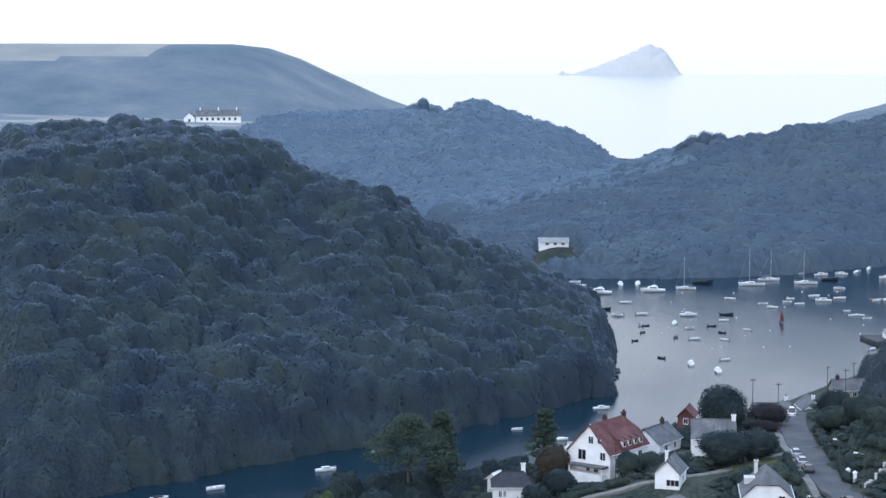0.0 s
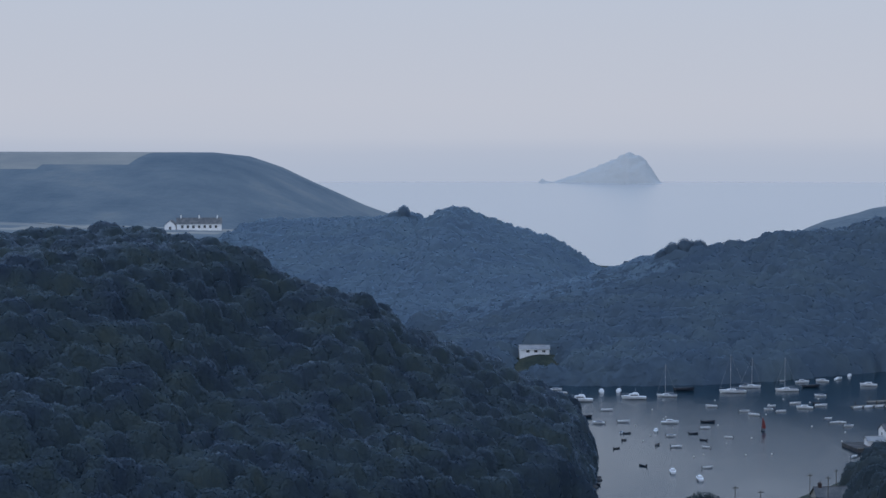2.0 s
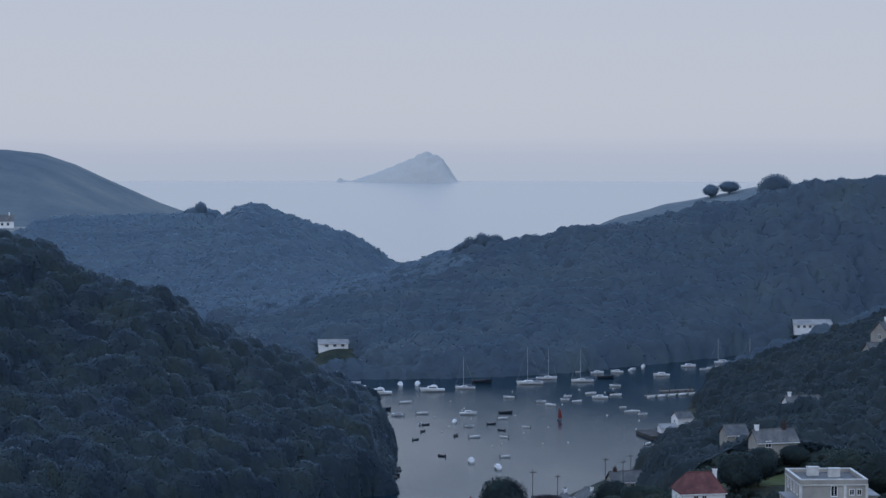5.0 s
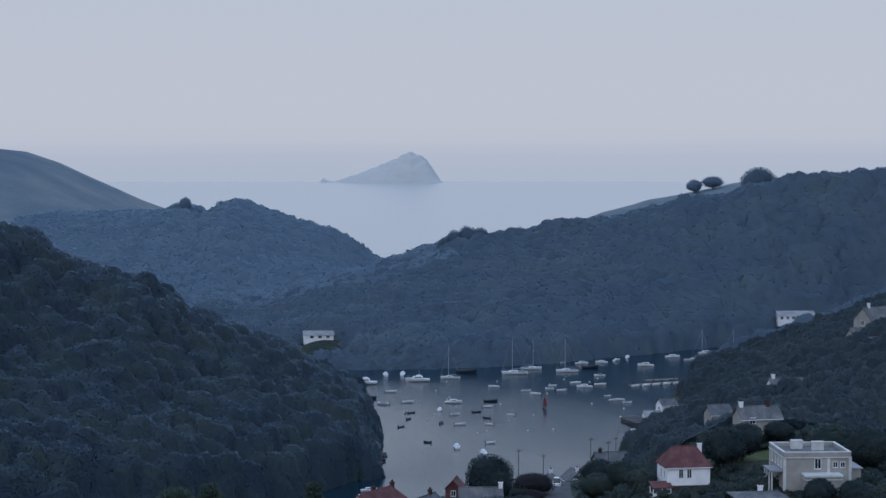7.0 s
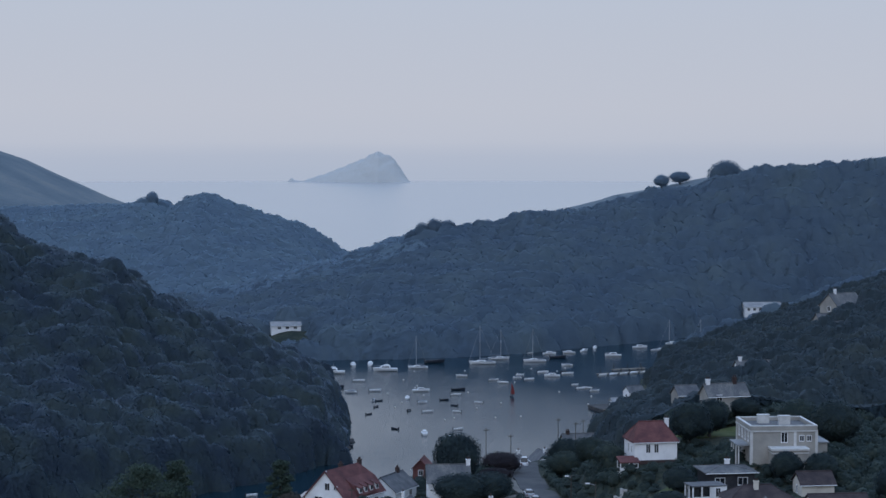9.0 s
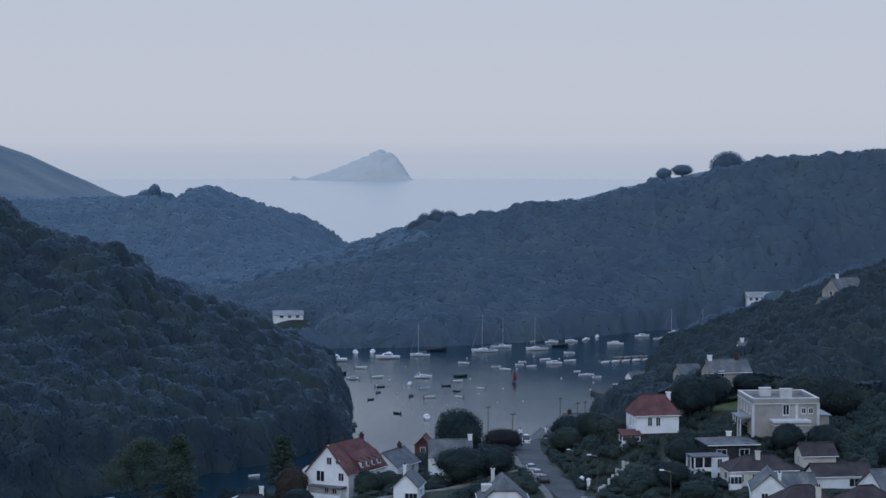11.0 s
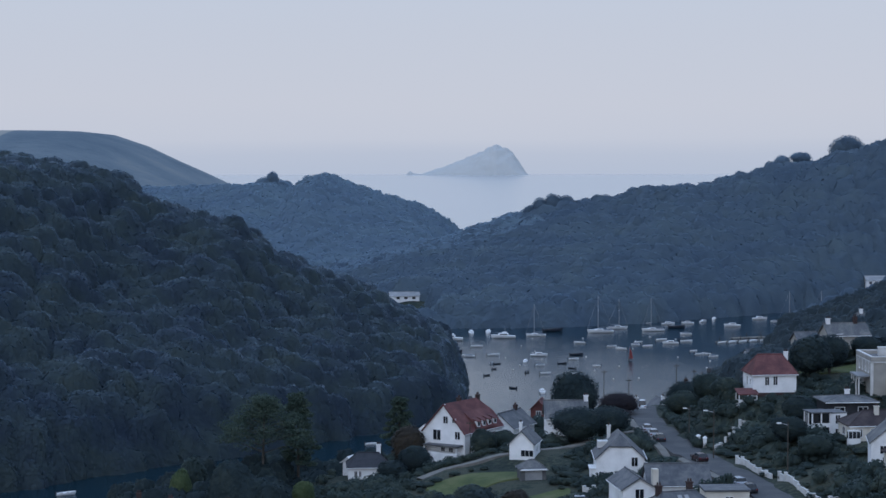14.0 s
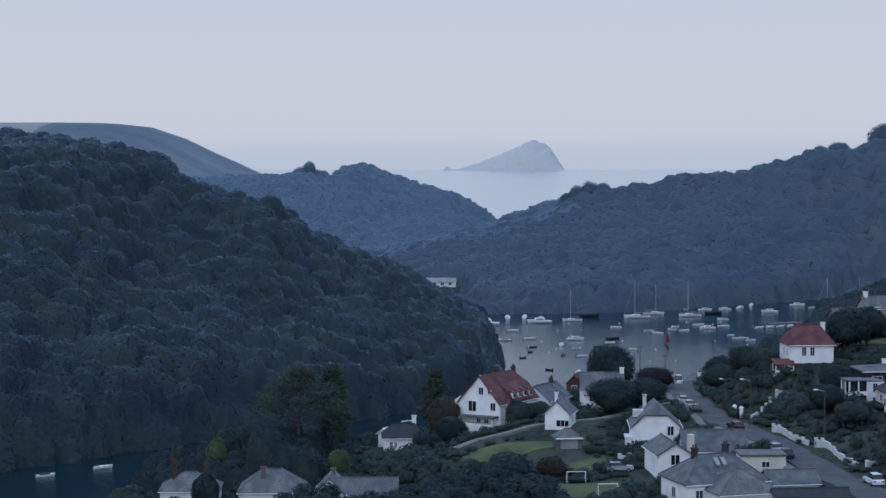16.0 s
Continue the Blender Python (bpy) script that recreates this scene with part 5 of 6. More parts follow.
tree("bushy tree on a garden slope", 51.0, 312, 4.6, 3.6, M_DEEP, 30, 0.0)
tree("bushy tree near two small goals", 2.5, 283, 4.0, 2.6, M_RUST, 31, 0.0)
tree("bushy tree near two small goals", -4.5, 292, 4.4, 3.2, M_GARDEN, 32, 0.0)
def skyline(label, material, rows, first):
    for k, (x, y, top, r, low) in enumerate(rows):
        tree(label, x, y, top - float(land(x, y)), r, material, first + k, low)


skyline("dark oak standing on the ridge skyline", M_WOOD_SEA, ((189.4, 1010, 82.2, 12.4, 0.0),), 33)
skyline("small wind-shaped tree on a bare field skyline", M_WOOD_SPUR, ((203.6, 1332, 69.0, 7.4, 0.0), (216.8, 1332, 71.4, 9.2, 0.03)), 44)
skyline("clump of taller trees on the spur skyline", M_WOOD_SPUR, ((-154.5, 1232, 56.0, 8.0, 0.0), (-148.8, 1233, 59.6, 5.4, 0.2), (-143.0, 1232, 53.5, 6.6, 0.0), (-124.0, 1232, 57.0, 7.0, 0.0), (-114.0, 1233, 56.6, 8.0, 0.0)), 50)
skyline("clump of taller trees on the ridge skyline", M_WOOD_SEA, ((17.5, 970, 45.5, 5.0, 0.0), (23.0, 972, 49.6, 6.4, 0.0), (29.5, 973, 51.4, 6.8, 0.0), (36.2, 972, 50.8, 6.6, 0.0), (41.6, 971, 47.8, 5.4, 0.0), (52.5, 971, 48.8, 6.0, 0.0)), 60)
pine("tall stone pine with a bare pale trunk", -44.0, 338, 20.5, 9.0, 1, 0.60, 9)
pine("dark feathery pine in the creekside belt", -38.0, 345, 19.0, 4.6, 2, 0.30, 8, 0.0)
pine("slim dark pine beside a gabled house", -20.0, 366, 13.0, 4.0, 3, 0.25, 7, 0.3)

hedge("clipped dark green garden hedge", 9, 307, 17, 304, 1.4, 1.6, 1)
hedge("clipped dark green garden hedge", -13, 326, -3, 329.5, 1.3, 1.4, 2)
hedge("clipped dark green garden hedge", -12, 303, -2, 306.5, 1.6, 2.0, 3)
hedge("clipped dark green garden hedge", -2, 291, 7, 290, 1.5, 1.8, 4)
hedge("clipped dark green garden hedge", 11, 290, 17, 288, 2.0, 2.0, 5)
hedge("clipped dark green roadside hedge", 35.0, 322, 34.6, 345, 1.8, 1.8, 6)
hedge("clipped dark green roadside hedge", 34.4, 348, 34.6, 378, 2.0, 2.0, 7)
hedge("clipped dark green roadside hedge", 26.5, 322, 26.2, 345, 1.4, 1.5, 8)
hedge("long garden hedge below cream houses", 58, 255.5, 70, 254.5, 1.6, 1.6, 9)
hedge("clipped dark hedge behind a flat-roofed annex", 30.6, 274.5, 34.6, 275, 3.6, 1.8, 10)


def free_ground(x, y, z):
    ok = (z > 1.0) & (x > -0.33 * y) & (x < 0.285 * y + 8) & (np.abs(x - np.interp(y, [p[1] for p in ROAD], [p[0] for p in ROAD])) > 4.6)
    for px, py, pz in PLOTS + LOW_PLOTS[:4]:
        ra, rb = (7.0, 7.8) if px < 40 else (4.8, 5.2)
        ok &= ((x - px) / ra) ** 2 + ((y - py + 1.5) / rb) ** 2 > 1
    for lx, ly, ra, rb, turn in LAWNS:
        a = radians(turn)
        u, v = (x - lx) * math.cos(a) + (y - ly) * math.sin(a), -(x - lx) * math.sin(a) + (y - ly) * math.cos(a)
        ok &= (u / (ra * 1.08)) ** 2 + ((v + 2.5) / (rb * 1.25 + 2.5)) ** 2 > 1
    for hx, hy in ((27.5, 425), (33, 424), (38.0, 430), (47.5, 442), (27.5, 283.5), (29, 245.5), (36, 254), (37, 243), (63, 280), (69.5, 261), (77, 274), (-13, 342), (70, 370), (26, 256)):
        ok &= (x - hx) ** 2 + (y - hy) ** 2 > 42
    for ax, ay, bx, by in ((-14, 321, 3, 328.5), (3, 328.5, 15, 337.5), (15, 337.5, 28, 348)):
        t = np.clip(((x - ax) * (bx - ax) + (y - ay) * (by - ay)) / ((bx - ax) ** 2 + (by - ay) ** 2), 0, 1)
        ok &= (x - ax - t * (bx - ax)) ** 2 + (y - ay - t * (by - ay)) ** 2 > 11
    return ok


belt = canopy("creekside_trees", -72, -12, 304, 372, 4.2, (1.8, 3.8), 5.5, 13, lambda x, y, z: free_ground(x, y, z) & (x > -70 + 0.35 * np.maximum(y - 325, 0)) & (y > 306 + 0.15 * np.abs(x + 40)) & (z > 0.6) & ((x < -37) | (y > 352)) & ~((x > -33) & (x < -14) & (y > 315) & (y < 352)) & ~((x > -24) & (y > 340)) & ~((x > -17) & (y < 340)) & ~((x > -37) & (x < -31) & (y < 318)), M_DEEP, 0.6, 1.3, 0.2, 45000, 0.32)
tagged(belt, "dark mixed trees filling the bank above the creek", "trees", kind="stuff")
def in_thicket(x, y):
    return (x > -45) & (x < 1 - 0.15 * (y - 280)) & (y > 240) & (y < 302 + 0.25 * x)


thicket = woodland("garden_thicket", -45, 12, 240, 306, 3.2, (1.2, 2.9), 1.9, 17, lambda x, y, z: free_ground(x, y, z) & in_thicket(x, y), M_DEEP, BUSHES, 1.0, 0.1, 0.6, 0.2, 8000, 0.22)
tagged(thicket, "dense dark thicket of bushes in the lower gardens", "shrubs", kind="stuff")
shrubs = woodland("garden_shrubs", -95, 100, 238, 470, 2.45, (0.8, 2.6), 1.0, 11, lambda x, y, z: free_ground(x, y, z) & ~in_thicket(x, y) & ~((x < -37) & (y > 308) & (y < 370)) & (x > -74) & ~((x > 44) & (y > 384)), M_GARDEN, BUSHES, 1.0, 0.2, 0.4, 0.25, 45000, 0.22)
tagged(shrubs, "mixed dark-green garden shrubs and bramble on the village slope", "shrubs", kind="stuff")
# ---- boats ----
M_GELCOAT = shade("white_gelcoat", [(0.62, 0.63, 0.64), (0.76, 0.77, 0.78)], 0.5, 0.35, spec=0.5)
M_NAVY = shade("dark_blue_hull", [(0.020, 0.026, 0.040), (0.040, 0.048, 0.065)], 0.5, 0.4, spec=0.5)
M_CANVAS = shade("grey_canvas_cover", [(0.16, 0.18, 0.21), (0.24, 0.26, 0.29)], 1.0, 0.9)
M_TEAK = shade("weathered_deck", [(0.20, 0.18, 0.15), (0.30, 0.27, 0.23)], 1.5, 0.8)
M_ALLOY = shade("mast_alloy", [(0.45, 0.46, 0.48), (0.56, 0.57, 0.58)], 1.0, 0.4, metal=0.5)
M_SAIL = shade("red_sailcloth", [(0.26, 0.050, 0.050), (0.33, 0.075, 0.070)], 1.0, 0.7)
M_BUOY = shade("mooring_buoy_plastic", [(0.50, 0.50, 0.48), (0.62, 0.60, 0.56)], 1.0, 0.5)


def hull_part(parent, L, B, free, material, open_top=False, transom=0.75):
    """A boat's hull from stern (-x) to bow: rounded sections, sheer rising to the bow."""
    bm, rows = bmesh.new(), []
    for i in range(9):
        t = i / 8
        w = B / 2 * (transom + (1 - transom) * min(1, t * 2.5)) * (1 - max(0, (t - 0.45) / 0.55) ** 2.2) + 0.02
        z = free * (0.9 + 0.45 * t * t)
        x = -L / 2 + L * t
        rows.append([bm.verts.new(p) for p in ((x, -w, z), (x - 0.02 * L * t, -w * 0.9, z * 0.35), (x - 0.05 * L * t, -w * 0.45, -0.25), (x - 0.05 * L * t, w * 0.45, -0.25), (x - 0.02 * L * t, w * 0.9, z * 0.35), (x, w, z), (x, w * 0.86, z - 0.03), (x, w * 0.8, z * (0.4 if open_top else 0.96)), (x, -w * 0.8, z * (0.4 if open_top else 0.96)), (x, -w * 0.86, z - 0.03))])
    for a, b in zip(rows, rows[1:]):
        for k in range(10):
            bm.faces.new((a[k], a[(k + 1) % 10], b[(k + 1) % 10], b[k]))
    bm.faces.new(rows[0])
    bm.faces.new(rows[-1][::-1])
    return part("hull", bm, material, parent)


def cabin_part(parent, name, x0, x1, w, z0, z1, material, rake=0.35):
    """A boat's cabin with sloping ends and narrower top."""
    bm = bmesh.new()
    d = (z1 - z0) * rake
    a = [bm.verts.new(p) for p in ((x0, -w, z0), (x1, -w * 0.8, z0), (x1, w * 0.8, z0), (x0, w, z0))]
    b = [bm.verts.new(p) for p in ((x0 + d * 0.4, -w * 0.85, z1), (x1 - d * 2, -w * 0.65, z1), (x1 - d * 2, w * 0.65, z1), (x0 + d * 0.4, w * 0.85, z1))]
    bm.faces.new(a[::-1])
    bm.faces.new(b)
    for i in range(4):
        bm.faces.new((a[i], a[(i + 1) % 4], b[(i + 1) % 4], b[i]))
    bmesh.ops.bevel(bm, geom=list(bm.edges), offset=0.06, segments=1, affect="EDGES")
    return part(name, bm, material, parent)


def yacht(label, x, y, turn, L, tall, stays=True):
    b = thing("sailing_yacht", label, "yacht", pose(x, y, 0.0, 0, 0, turn), "yachts on moorings")
    hull_part(b, L, L * 0.31, L * 0.095, M_GELCOAT)
    cabin_part(b, "coachroof", -0.12 * L, 0.22 * L, L * 0.10, L * 0.10, L * 0.145, M_GELCOAT)
    part("cabin_window", boxed(-0.06 * L, 0.12 * L, -L * 0.098, L * 0.098, L * 0.112, L * 0.128), M_GLASS, b)
    part("cockpit_cover", boxed(-0.42 * L, -0.14 * L, -L * 0.07, L * 0.07, L * 0.10, L * 0.135), M_CANVAS, b)
    mast = part("mast", tube(bmesh.new(), (0.08 * L, 0, 0.1 * L), (0.08 * L, 0, tall), 0.11, 0.08), M_ALLOY, b)
    part("spreader", boxed(0.06 * L, 0.10 * L, -0.75, 0.75, tall * 0.6, tall * 0.6 + 0.07), M_ALLOY, mast)
    part("boom", tube(bmesh.new(), (0.07 * L, 0, L * 0.2), (-0.33 * L, 0, L * 0.21), 0.15, 0.13), M_CANVAS, mast, "boom with a furled sail under canvas")
    if stays:
        part("forestay", tube(bmesh.new(), (0.49 * L, 0, L * 0.13), (0.08 * L, 0, tall * 0.97), 0.07, 0.04, 5), M_CANVAS, mast, "forestay with rolled sail")
        part("backstay", tube(bmesh.new(), (-0.49 * L, 0, L * 0.1), (0.08 * L, 0, tall), 0.025, 0.025, 4), M_ALLOY, mast)
    part("rail", tube(bmesh.new(), (0.3 * L, -L * 0.1, L * 0.17), (0.48 * L, 0, L * 0.19), 0.03, 0.03, 4), M_ALLOY, b)
    return b


def cruiser(label, x, y, turn, L, hull=None, bridge=True):
    b = thing("motor_boat", label, "motor boat", pose(x, y, 0.0, 0, 0, turn), "motor boats on moorings")
    hull_part(b, L, L * 0.34, L * 0.115, hull or M_GELCOAT)
    c = cabin_part(b, "cabin", -0.22 * L, 0.24 * L, L * 0.13, L * 0.11, L * 0.21, M_GELCOAT)
    part("cabin_window", boxed(-0.16 * L, 0.13 * L, -L * 0.124, L * 0.124, L * 0.152, L * 0.188), M_GLASS, c)
    if bridge:
        cabin_part(b, "flybridge", -0.16 * L, 0.06 * L, L * 0.10, L * 0.21, L * 0.26, M_GELCOAT)
        part("aerial", tube(bmesh.new(), (-0.06 * L, 0, L * 0.25), (-0.08 * L, 0, L * 0.44), 0.05, 0.03, 5), M_ALLOY, b)
    part("rail", tube(bmesh.new(), (0.2 * L, -L * 0.13, L * 0.2), (0.47 * L, 0, L * 0.22), 0.035, 0.035, 4), M_ALLOY, b)
    return b


def dinghy(label, x, y, turn, L, material, cover=None):
    b = thing("dinghy", label, "dinghy", pose(x, y, 0.0, 0, 0, turn), "small boats on moorings")
    hull_part(b, L, L * 0.40, max(0.34, L * 0.13), material, open_top=cover is None)
    if cover:
        cabin_part(b, "cover", -0.3 * L, 0.25 * L, L * 0.15, L * 0.12, L * 0.21, cover)
    else:
        for k in (-0.2, 0.12):
            part("thwart", boxed(k * L - 0.12, k * L + 0.12, -L * 0.165, L * 0.165, L * 0.085, L * 0.10), M_TEAK, b)
    part("outboard", boxed(-0.5 * L - 0.22, -0.5 * L + 0.06, -0.13, 0.13, 0.15, L * 0.13 + 0.42), M_DARK, b, "dark outboard motor")
    return b


yacht("white sloop on a mooring with sails furled", 42, 753, 184, 10.8, 15.2)
yacht("white sailing yacht with a cream deck on a mooring", 50, 769, 5, 8.8, 12.4)
yacht("white sloop with grey canvas on a mooring", 64, 760, 186, 9.4, 13.6)
yacht("small white sloop on a mooring", 15.5, 739, 178, 8.0, 12.8)
yacht("white yacht on an upper mooring", 140.7, 810, 4, 9.6, 12.6)
yacht("white yacht moored near the wooded bank", 126, 804, 8, 8.4, 13.0)
yacht("small pale yacht moored upriver behind the hill", -100, 985, 20, 9.0, 11.0)
for x, y, turn, L in ((2.4, 730.6, 182, 9.8), (-18.5, 722.3, 178, 10.2)):
    cruiser("white cabin cruiser with a flybridge on a mooring", x, y, turn, L, M_GELCOAT if turn > 180 else None)
for x, y, turn, L in ((115, 812, 5, 6.6), (99, 780, 176, 7.0), (15.2, 668, 4, 6.4), (66.6, 710.5, 178, 6.2), (72.8, 788, 4, 5.8), (81.5, 792, 170, 5.4), (130.3, 764, 20, 5.6), (132, 826, 4, 7.0)):
    cruiser("small white motor boat with a cabin on a mooring", x, y, turn, L, None, False)
for x, y, turn, L in ((-10.5, 749, 95, 6.6), (-3.5, 751, 86, 6.6), (9.9, 649, 84, 4.8), (13.8, 567.5, 92, 5.8), (21.5, 556, 96, 6.0), (149, 806, 60, 5), (95, 811, 75, 5.2), (89, 799.5, 50, 5)):
    cruiser("small cabin boat lying end-on to the view", x, y, turn, L, None, False)
OPEN_FAR = ((-29, 754, 8, 5), (-26, 745, 170, 4), (-7.7, 697.6, 5, 4.8), (-10.3, 665, 174, 4.6), (-1.4, 669, 8, 4.6), (31.8, 712, 176, 4.5), (43.4, 699.6, 4, 3.9), (46.4, 691, 160, 4.4), (54.6, 715, 12, 3.4), (52.8, 706, 175, 3.5), (57, 701, 8, 4), (64.2, 723, 5, 4.5), (76, 746, 178, 4.6), (73.4, 718, 2, 4.8), (65, 793, 30, 3.6), (47.6, 787.5, 3, 4.2))
OPEN_NEAR = ((73.6, 674, 12, 3.4), (76.4, 675, 170, 3.4), (78, 667, 6, 3.6), (27.2, 657, 4, 3.8), (34.3, 637, 170, 3), (-2, 644, 80, 3.2), (16.1, 615, 12, 3.9), (25.8, 615, 160, 3.1), (14.9, 638, 8, 3.5), (24.6, 576, 20, 3.4), (72, 600.6, 50, 3.6), (77, 597.4, 10, 3.2), (72.7, 685, 5, 2.8), (139.5, 790, 2, 4.6), (120, 802, 10, 3.6), (156, 833, 30, 3.4))
for i, (x, y, turn, L) in enumerate(OPEN_FAR + OPEN_NEAR):
    dinghy("small white open boat with grey cover on a mooring" if i % 3 == 0 else "small white open boat on a mooring", x, y, turn, L, M_GELCOAT, M_CANVAS if i % 3 == 0 else None)
for x, y, turn, L in ((22.8, 758, 3, 8.3), (75, 773, 5, 7), (28.8, 671, 4, 5), (22.7, 644, 10, 3.2), (25.5, 630, 150, 2.8), (0, 642.6, 30, 2.8), (-1, 627.7, 60, 2.8), (-3.4, 610, 40, 2.6), (10, 618.3, 70, 3.2), (4.8, 577.6, 140, 3), (-9.5, 543, 4, 3.6), (-15.7, 679, 5, 5.8), (72.5, 725, 8, 2.8)):
    dinghy("low dark-hulled open boat on a mooring", x, y, turn, L, M_NAVY)
cruiser("small white cabin boat moored in the creek", -73.1, 417, 25, 5.0, None, False)
dinghy("white inflatable tender moored in the creek", -94.5, 397, 30, 4.4, M_GELCOAT)
dinghy("white inflatable tender moored in the creek", -104.5, 386.5, 28, 4.2, M_GELCOAT, M_DARK)
dinghy("small white boat moored under the wooded bank", -40.8, 475, 8, 3.6, M_GELCOAT, M_GELCOAT)
dinghy("small white boat moored under the wooded bank", -32.4, 467, 15, 3.0, M_GELCOAT)
dinghy("small white boat moored under the wooded bank", -64.5, 437, 15, 2.4, M_GELCOAT)
cruiser("white cabin boat moored off the point", -11.6, 496, 15, 4.6, None, False)
dinghy("white boat moored near the slate cottages", -20.5, 456, 20, 3.4, M_GELCOAT, M_GELCOAT)
dinghy("white boat moored near the slate cottages", -17.5, 452, 12, 3.2, M_GELCOAT)


def red_dinghy(x, y):
    b = thing("sailing_dinghy", "sailing dinghy under red sails crossing the pool", "sailing dinghy", pose(x, y, 0, 0, 0, 100))
    hull_part(b, 4.2, 1.6, 0.5, M_NAVY, True)
    mast = part("mast", tube(bmesh.new(), (0.6, 0, 0.2), (0.5, 0, 6.0), 0.07, 0.04, 6), M_ALLOY, b)
    for name, pts in (("mainsail", ((0.5, 0.0, 5.8), (0.52, 0.0, 1.0), (-1.8, -0.9, 1.1), (-0.8, -0.7, 3.6))), ("jib", ((0.55, 0.0, 4.8), (2.0, 0.0, 0.7), (0.3, -0.75, 0.9)))):
        bm = bmesh.new()
        bm.faces.new([bm.verts.new(p) for p in pts])
        bmesh.ops.solidify(bm, geom=list(bm.faces), thickness=0.03)
        part(name, bm, M_SAIL, mast, "red sail")
    return b


red_dinghy(46.9, 653.4).scale = (0.85, 0.85, 0.85)


def pontoon(x0, y0, x1, y1, w):
    a = math.degrees(math.atan2(y1 - y0, x1 - x0))
    L = math.hypot(x1 - x0, y1 - y0)
    p = thing("pontoon", "long floating pontoon with moored white boats", "pontoon", pose((x0 + x1) / 2, (y0 + y1) / 2, 0, 0, 0, a))
    n = int(L / 3)
    for k in range(n):
        part("deck_board", boxed(-L / 2 + k * L / n + 0.05, -L / 2 + (k + 1) * L / n - 0.05, -w / 2, w / 2, 0.35, 0.5), M_TEAK, p)
        part("float", boxed(-L / 2 + k * L / n + 0.4, -L / 2 + (k + 1) * L / n - 0.4, -w / 2 + 0.1, w / 2 - 0.1, -0.3, 0.34), M_LEAD, p)
    for k in (-0.4, 0.0, 0.4):
        part("pile", tube(bmesh.new(), (k * L, w / 2 + 0.2, -3), (k * L, w / 2 + 0.2, 2.2), 0.15, 0.15), M_BARK, p)
    return p


pontoon(84.5, 714, 106, 724.5, 2.2)
pontoon(92, 729, 106, 734, 1.6)
for k in range(5):
    dinghy("white tender tied to a pontoon", 86.5 + 4.3 * k, 712.6 + 2.1 * k, 26, 3.8, M_GELCOAT, M_GELCOAT if k % 2 else None)
pontoon(146, 868, 160, 874, 2.4)
for k in range(3):
    dinghy("white boat tied to the upper pontoon", 147 + 4.6 * k, 866 + 1.8 * k, 24, 4.4, M_GELCOAT, M_GELCOAT)
for i in range(26):
    bx, by = random.Random(i).uniform(-6, 78), random.Random(50 + i).uniform(590, 740)
    by_ob = thing("mooring_buoy", "small round pale mooring buoy floating on the water", "buoy", pose(bx, by, 0.1), "mooring buoys")
    bm = bmesh.new()
    bmesh.ops.create_icosphere(bm, subdivisions=2, radius=0.32)
    part("float", bm, M_BUOY, by_ob)
    part("ring", tube(bmesh.new(), (0, 0, 0.28), (0, 0, 0.46), 0.06, 0.05, 6), M_METAL, by_ob)

# ---- road furniture, cars, walls, goals ----
M_PAINT = [shade("car_paint_" + n, [c, tuple(min(1, v * 1.15) for v in c)], 0.5, 0.25, spec=0.6) for n, c in (("white", (0.62, 0.63, 0.65)), ("silver", (0.30, 0.32, 0.35)), ("black", (0.018, 0.02, 0.024)), ("maroon", (0.03, 0.012, 0.014)), ("blue", (0.06, 0.09, 0.14)))]
M_TYRE = shade("tyre_rubber", [(0.015, 0.015, 0.016), (0.028, 0.028, 0.028)], 3.0, 0.9)
M_LAMP = shade("red_lamp_lens", [(0.12, 0.012, 0.012), (0.16, 0.02, 0.02)], 3.0, 0.3)


def road_height(x, y):
    return float(np.interp(y, [p[1] for p in ROAD], [float(land(p[0], p[1])) for p in ROAD])) + 0.32


def car(label, x, y, turn, paint, tall=1.5):
    c = thing("car", label, "car", pose(x, y, road_height(x, y), 0, 0, turn), "cars parked along the road")
    bm = extrude_x(bmesh.new(), [(-2.1, 0.3), (2.1, 0.3), (2.15, 0.62), (1.95, 0.85), (0.95, 0.95), (-1.9, 1.0), (-2.1, 0.8)], -0.86, 0.86)
    bmesh.ops.rotate(bm, verts=bm.verts, matrix=Matrix.Rotation(radians(-90), 3, "Z"))
    bmesh.ops.bevel(bm, geom=list(bm.edges), offset=0.07, segments=2, affect="EDGES")
    body = part("body", bm, paint, c)
    g = cabin_part(c, "glasshouse", -1.85, 1.05, 0.80, 0.94, tall, M_GLASS, 0.9)
    cabin_part(c, "roof_panel", -1.55, 0.15, 0.66, tall - 0.02, tall + 0.05, paint, 0.5)
    for sx in (-1.3, 1.3):
        for sy in (-0.82, 0.82):
            w = part("wheel", tube(bmesh.new(), (sx, sy - 0.1, 0.32), (sx, sy + 0.1, 0.32), 0.32, 0.32, 14), M_TYRE, c)
            part("rim", tube(bmesh.new(), (sx, sy - 0.115, 0.32), (sx, sy + 0.115, 0.32), 0.19, 0.19, 10), M_METAL, w)
    for sy in (-0.62, 0.62):
        part("tail_light", boxed(-2.14, -2.05, sy - 0.16, sy + 0.16, 0.68, 0.86), M_LAMP, body)
        part("headlight", boxed(2.02, 2.12, sy - 0.18, sy + 0.18, 0.6, 0.76), M_TRIM, body)
    return c


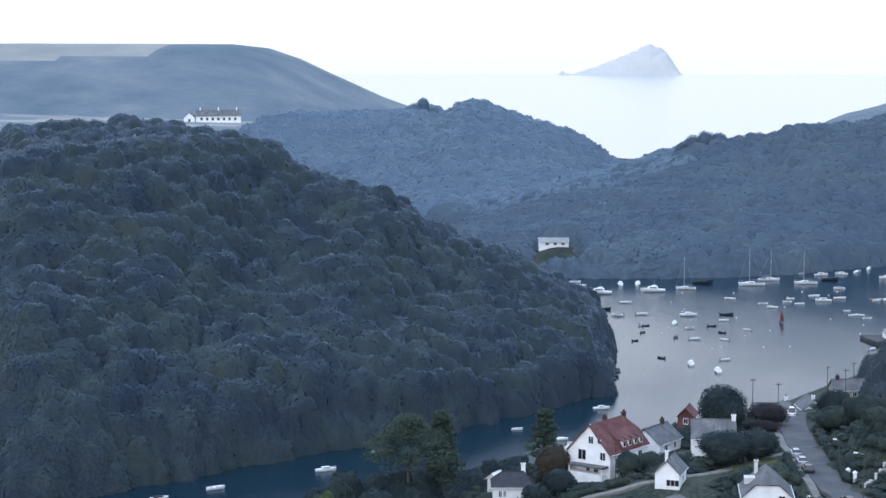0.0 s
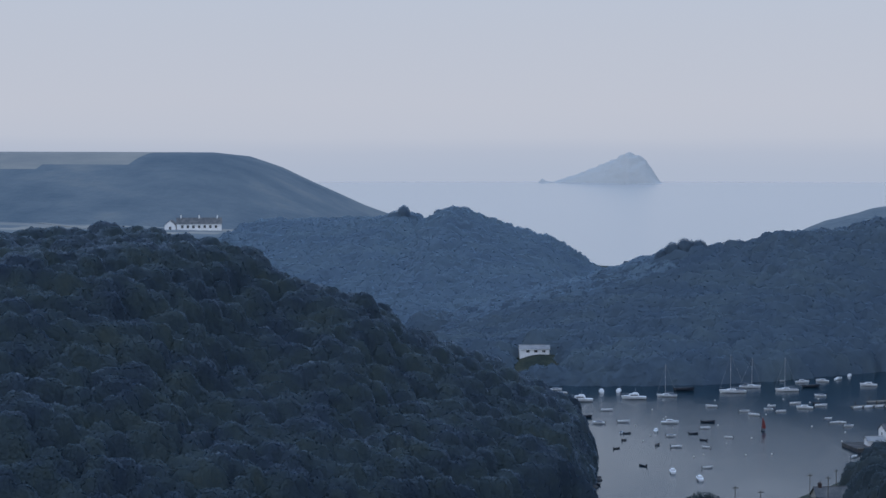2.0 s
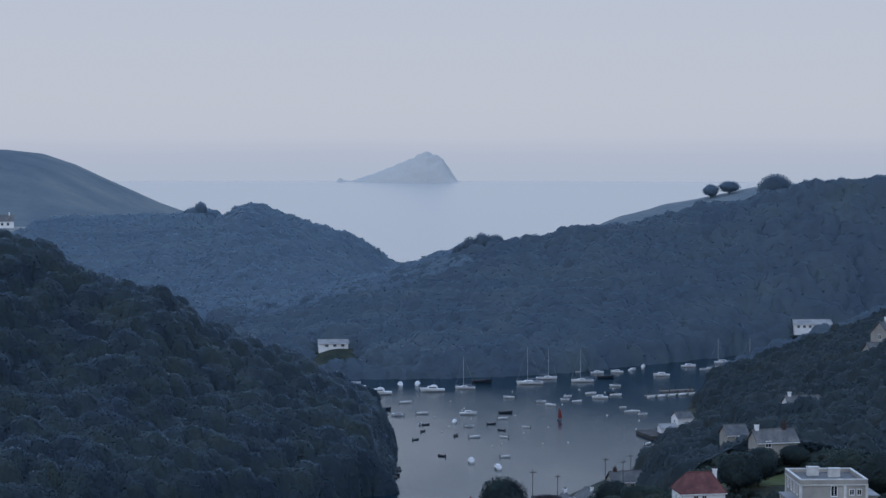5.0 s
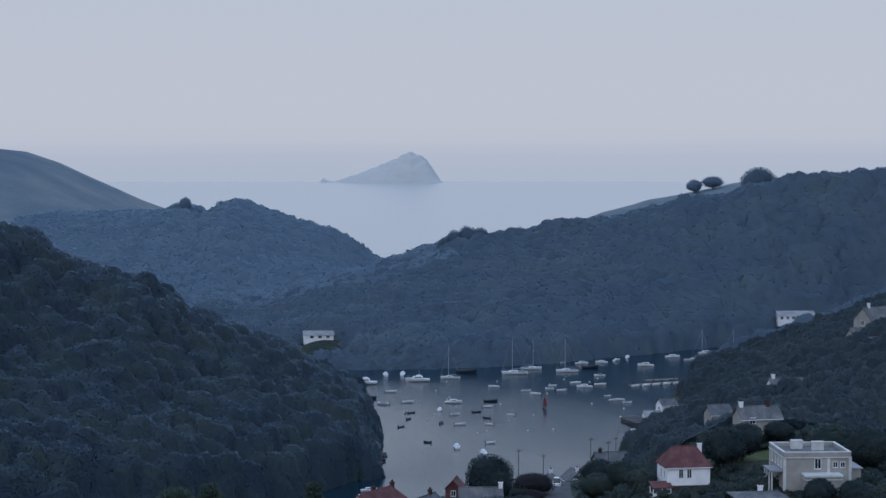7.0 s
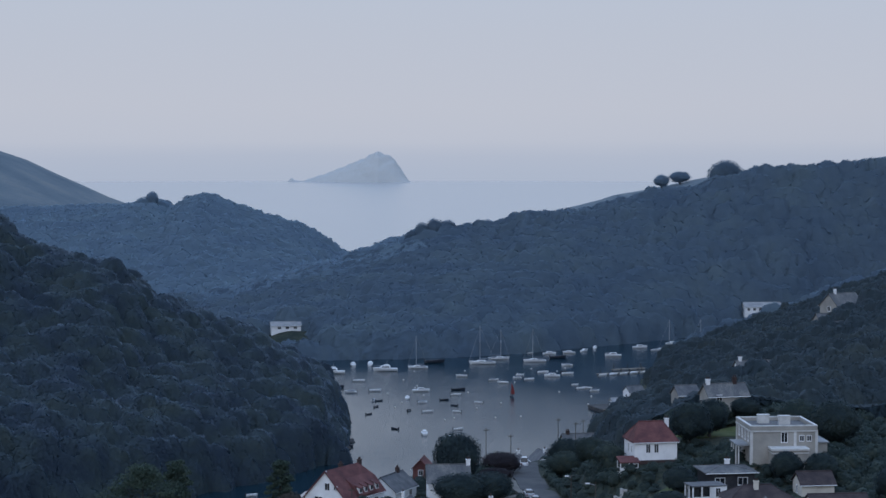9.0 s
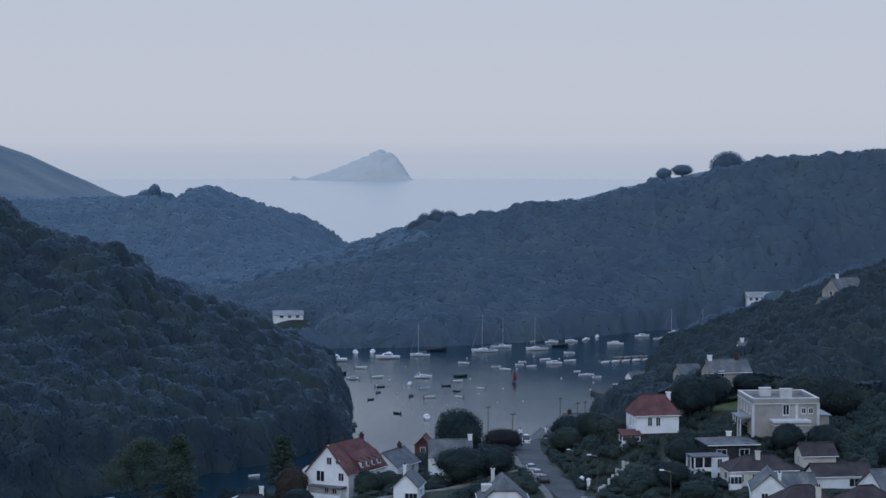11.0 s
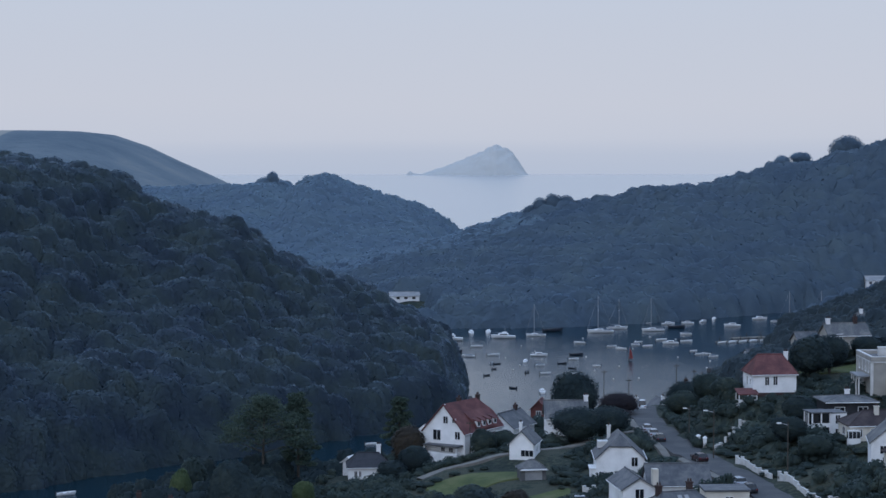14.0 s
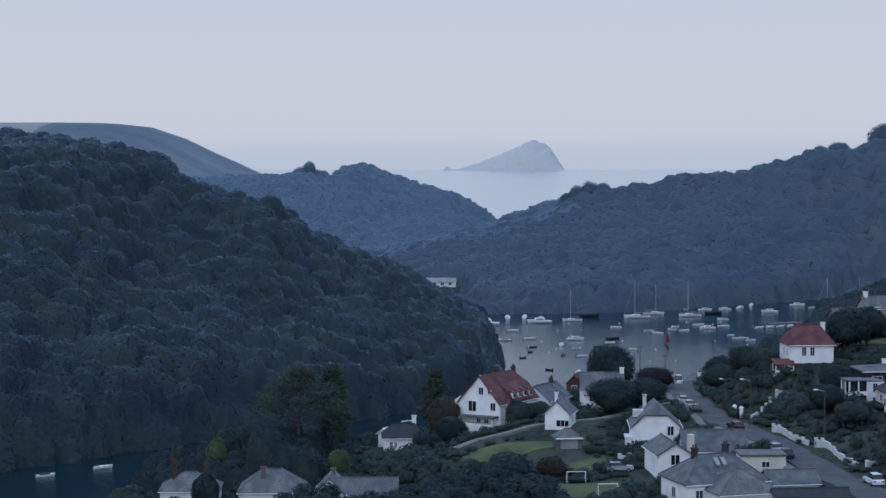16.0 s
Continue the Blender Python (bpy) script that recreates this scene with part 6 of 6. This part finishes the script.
for lab, x, y, turn, p, tall in (("white estate car parked at the kerb", 46.3, 250.5, 100, 0, 1.65), ("silver hatchback parked at the kerb", 27.9, 345, 92, 1, 1.5), ("pale blue hatchback parked at the kerb", 28.4, 337, 93, 1, 1.5), ("black hatchback parked at the kerb", 28.9, 329.5, 95, 2, 1.5),
                                ("dark maroon car parked beside the white house", 33.2, 303, 104, 3, 1.4), ("grey hatchback parked above the annex", 36.3, 278, 102, 1, 1.5),
                                ("black car parked above the annex", 37.2, 273, 102, 2, 1.5), ("white van parked at the road end", 31.2, 398, 86, 0, 2.0)):
    car(lab, x, y, turn, M_PAINT[p], tall)
gx_, gy_ = 13.2, 283.5
gc_ = car("silver car parked on a garden drive", gx_, gy_, 5, M_PAINT[1], 1.45)
gc_.location.z = float(land(gx_, gy_)) + 0.25


def lamp_post(label, x, y, h, turn, arm=1.2, name="street_lamp"):
    z = float(land(x, y))
    p = thing(name, label, "street lamp" if arm else "pole", pose(x, y, z, 0, 0, turn))
    part("pole", tube(bmesh.new(), (0, 0, -0.6), (0, 0, h), 0.11, 0.07), M_BARK, p)
    if arm:
        part("arm", tube(bmesh.new(), (0, 0, h - 0.5), (arm, 0, h - 0.2), 0.05, 0.04, 6), M_METAL, p)
        part("lantern", boxed(arm - 0.15, arm + 0.55, -0.13, 0.13, h - 0.3, h - 0.12), M_TRIM, p, "pale street lantern")
    else:
        part("crossarm", boxed(-0.7, 0.7, -0.06, 0.06, h - 0.6, h - 0.45), M_BARK, p)
    return p


lamp_post("timber pole with a street lantern beside the road", 35.9, 306, 8.5, 180)
lamp_post("timber pole with a street lantern behind a white wall", 44.8, 284, 8.2, 180)
lamp_post("slim lamp post beside parked cars", 34.3, 330, 6.0, 180, 0.6)
for x, y, h in ((22.5, 391, 9.5), (29, 408, 8), (40.5, 418, 9.5), (46, 432, 8), (52, 470, 8)):
    lamp_post("bare timber telegraph pole near the water", x, y, h, 20, 0.0, "telegraph_pole")
lamp_post("white flagpole in a garden below a gabled house", -5.4, 344, 7.0, 0, 0.0, "flagpole")


def wall_run(pts, h, label, step=2.6):
    """A rendered garden wall of stepped panels between piers."""
    w = thing("garden_wall", label, "wall", pose(pts[0][0], pts[0][1], 0))
    ox, oy = pts[0]
    for (ax, ay), (bx, by) in zip(pts, pts[1:]):
        n = max(1, round(math.hypot(bx - ax, by - ay) / step))
        a = math.atan2(by - ay, bx - ax)
        for i in range(n):
            px, py = ax + (bx - ax) * (i + 0.5) / n, ay + (by - ay) * (i + 0.5) / n
            L = math.hypot(bx - ax, by - ay) / n
            z = float(land(px, py))
            bm = boxed(-L / 2 + 0.22, L / 2 - 0.22, -0.12, 0.12, -1.2, h)
            bm.transform(Matrix.Translation((px - ox, py - oy, z)) @ Matrix.Rotation(a, 4, "Z"))
            part("wall_panel", bm, M_STONE, w)
            bm = block(boxed(-0.22, 0.22, -0.22, 0.22, -1.2, h + 0.14), -0.26, 0.26, -0.26, 0.26, h + 0.14, h + 0.21)
            bm.transform(Matrix.Translation((px - ox - math.cos(a) * L / 2, py - oy - math.sin(a) * L / 2, z)) @ Matrix.Rotation(a, 4, "Z"))
            part("pier", bm, M_STONE, w)
    return w


wall_run([(38.9, 299), (40.5, 291), (42.4, 283.5)], 0.95, "white rendered stepped garden wall with piers along the road")
wall_run([(43.0, 280.5), (44.6, 272), (46.6, 264)], 0.85, "white rendered stepped garden wall with piers along the road")
wall_run([(47.3, 261), (52, 264)], 0.9, "low white return wall at a garden entrance")
wall_run([(39.6, 319.5), (41.2, 321.5), (43.6, 322.5)], 0.9, "pale stone retaining wall on a garden slope", 1.6)
wall_run([(37.2, 315.5), (39.0, 318.0)], 0.7, "pale stone retaining wall beside garden steps", 1.2)
wall_run([(14.0, 300), (17.0, 297)], 1.0, "low white garden wall with a flower border")
wall_run([(26.0, 313), (29.0, 309)], 1.0, "white yard wall beside a rendered house", 2.0)
for gx, gy in ((35.4, 325), (36.3, 322.5)):
    gp = thing("gatepost", "tall white rendered gatepost with a pointed cap", "gatepost", pose(gx, gy, float(land(gx, gy))), "gateposts")
    part("post", boxed(-0.3, 0.3, -0.3, 0.3, -0.8, 1.7, 0.04), M_WHITE, gp)
    cap = bmesh.new()
    bmesh.ops.create_cone(cap, cap_ends=True, segments=4, radius1=0.5, radius2=0.05, depth=0.35)
    bmesh.ops.translate(cap, verts=cap.verts, vec=(0, 0, 1.87))
    part("cap", cap, M_WHITE, gp)


def goal(x, y, turn, w=2.9, h=1.7):
    g = thing("football_goal", "small white tubular goal on a lawn", "goal", pose(x, y, float(land(x, y)) + 0.2, 0, 0, turn), "garden goals")
    for k in (-1, 1):
        part("upright", tube(bmesh.new(), (k * w / 2, 0, 0), (k * w / 2, 0, h), 0.06, 0.06), M_TRIM, g)
        part("back_stay", tube(bmesh.new(), (k * w / 2, 0, h), (k * w / 2, 1.1, 0), 0.04, 0.04, 6), M_TRIM, g)
    part("crossbar", tube(bmesh.new(), (-w / 2, 0, h), (w / 2, 0, h), 0.06, 0.06), M_TRIM, g)
    return g


goal(6.4, 279.0, 8)
goal(10.8, 268.5, 8)
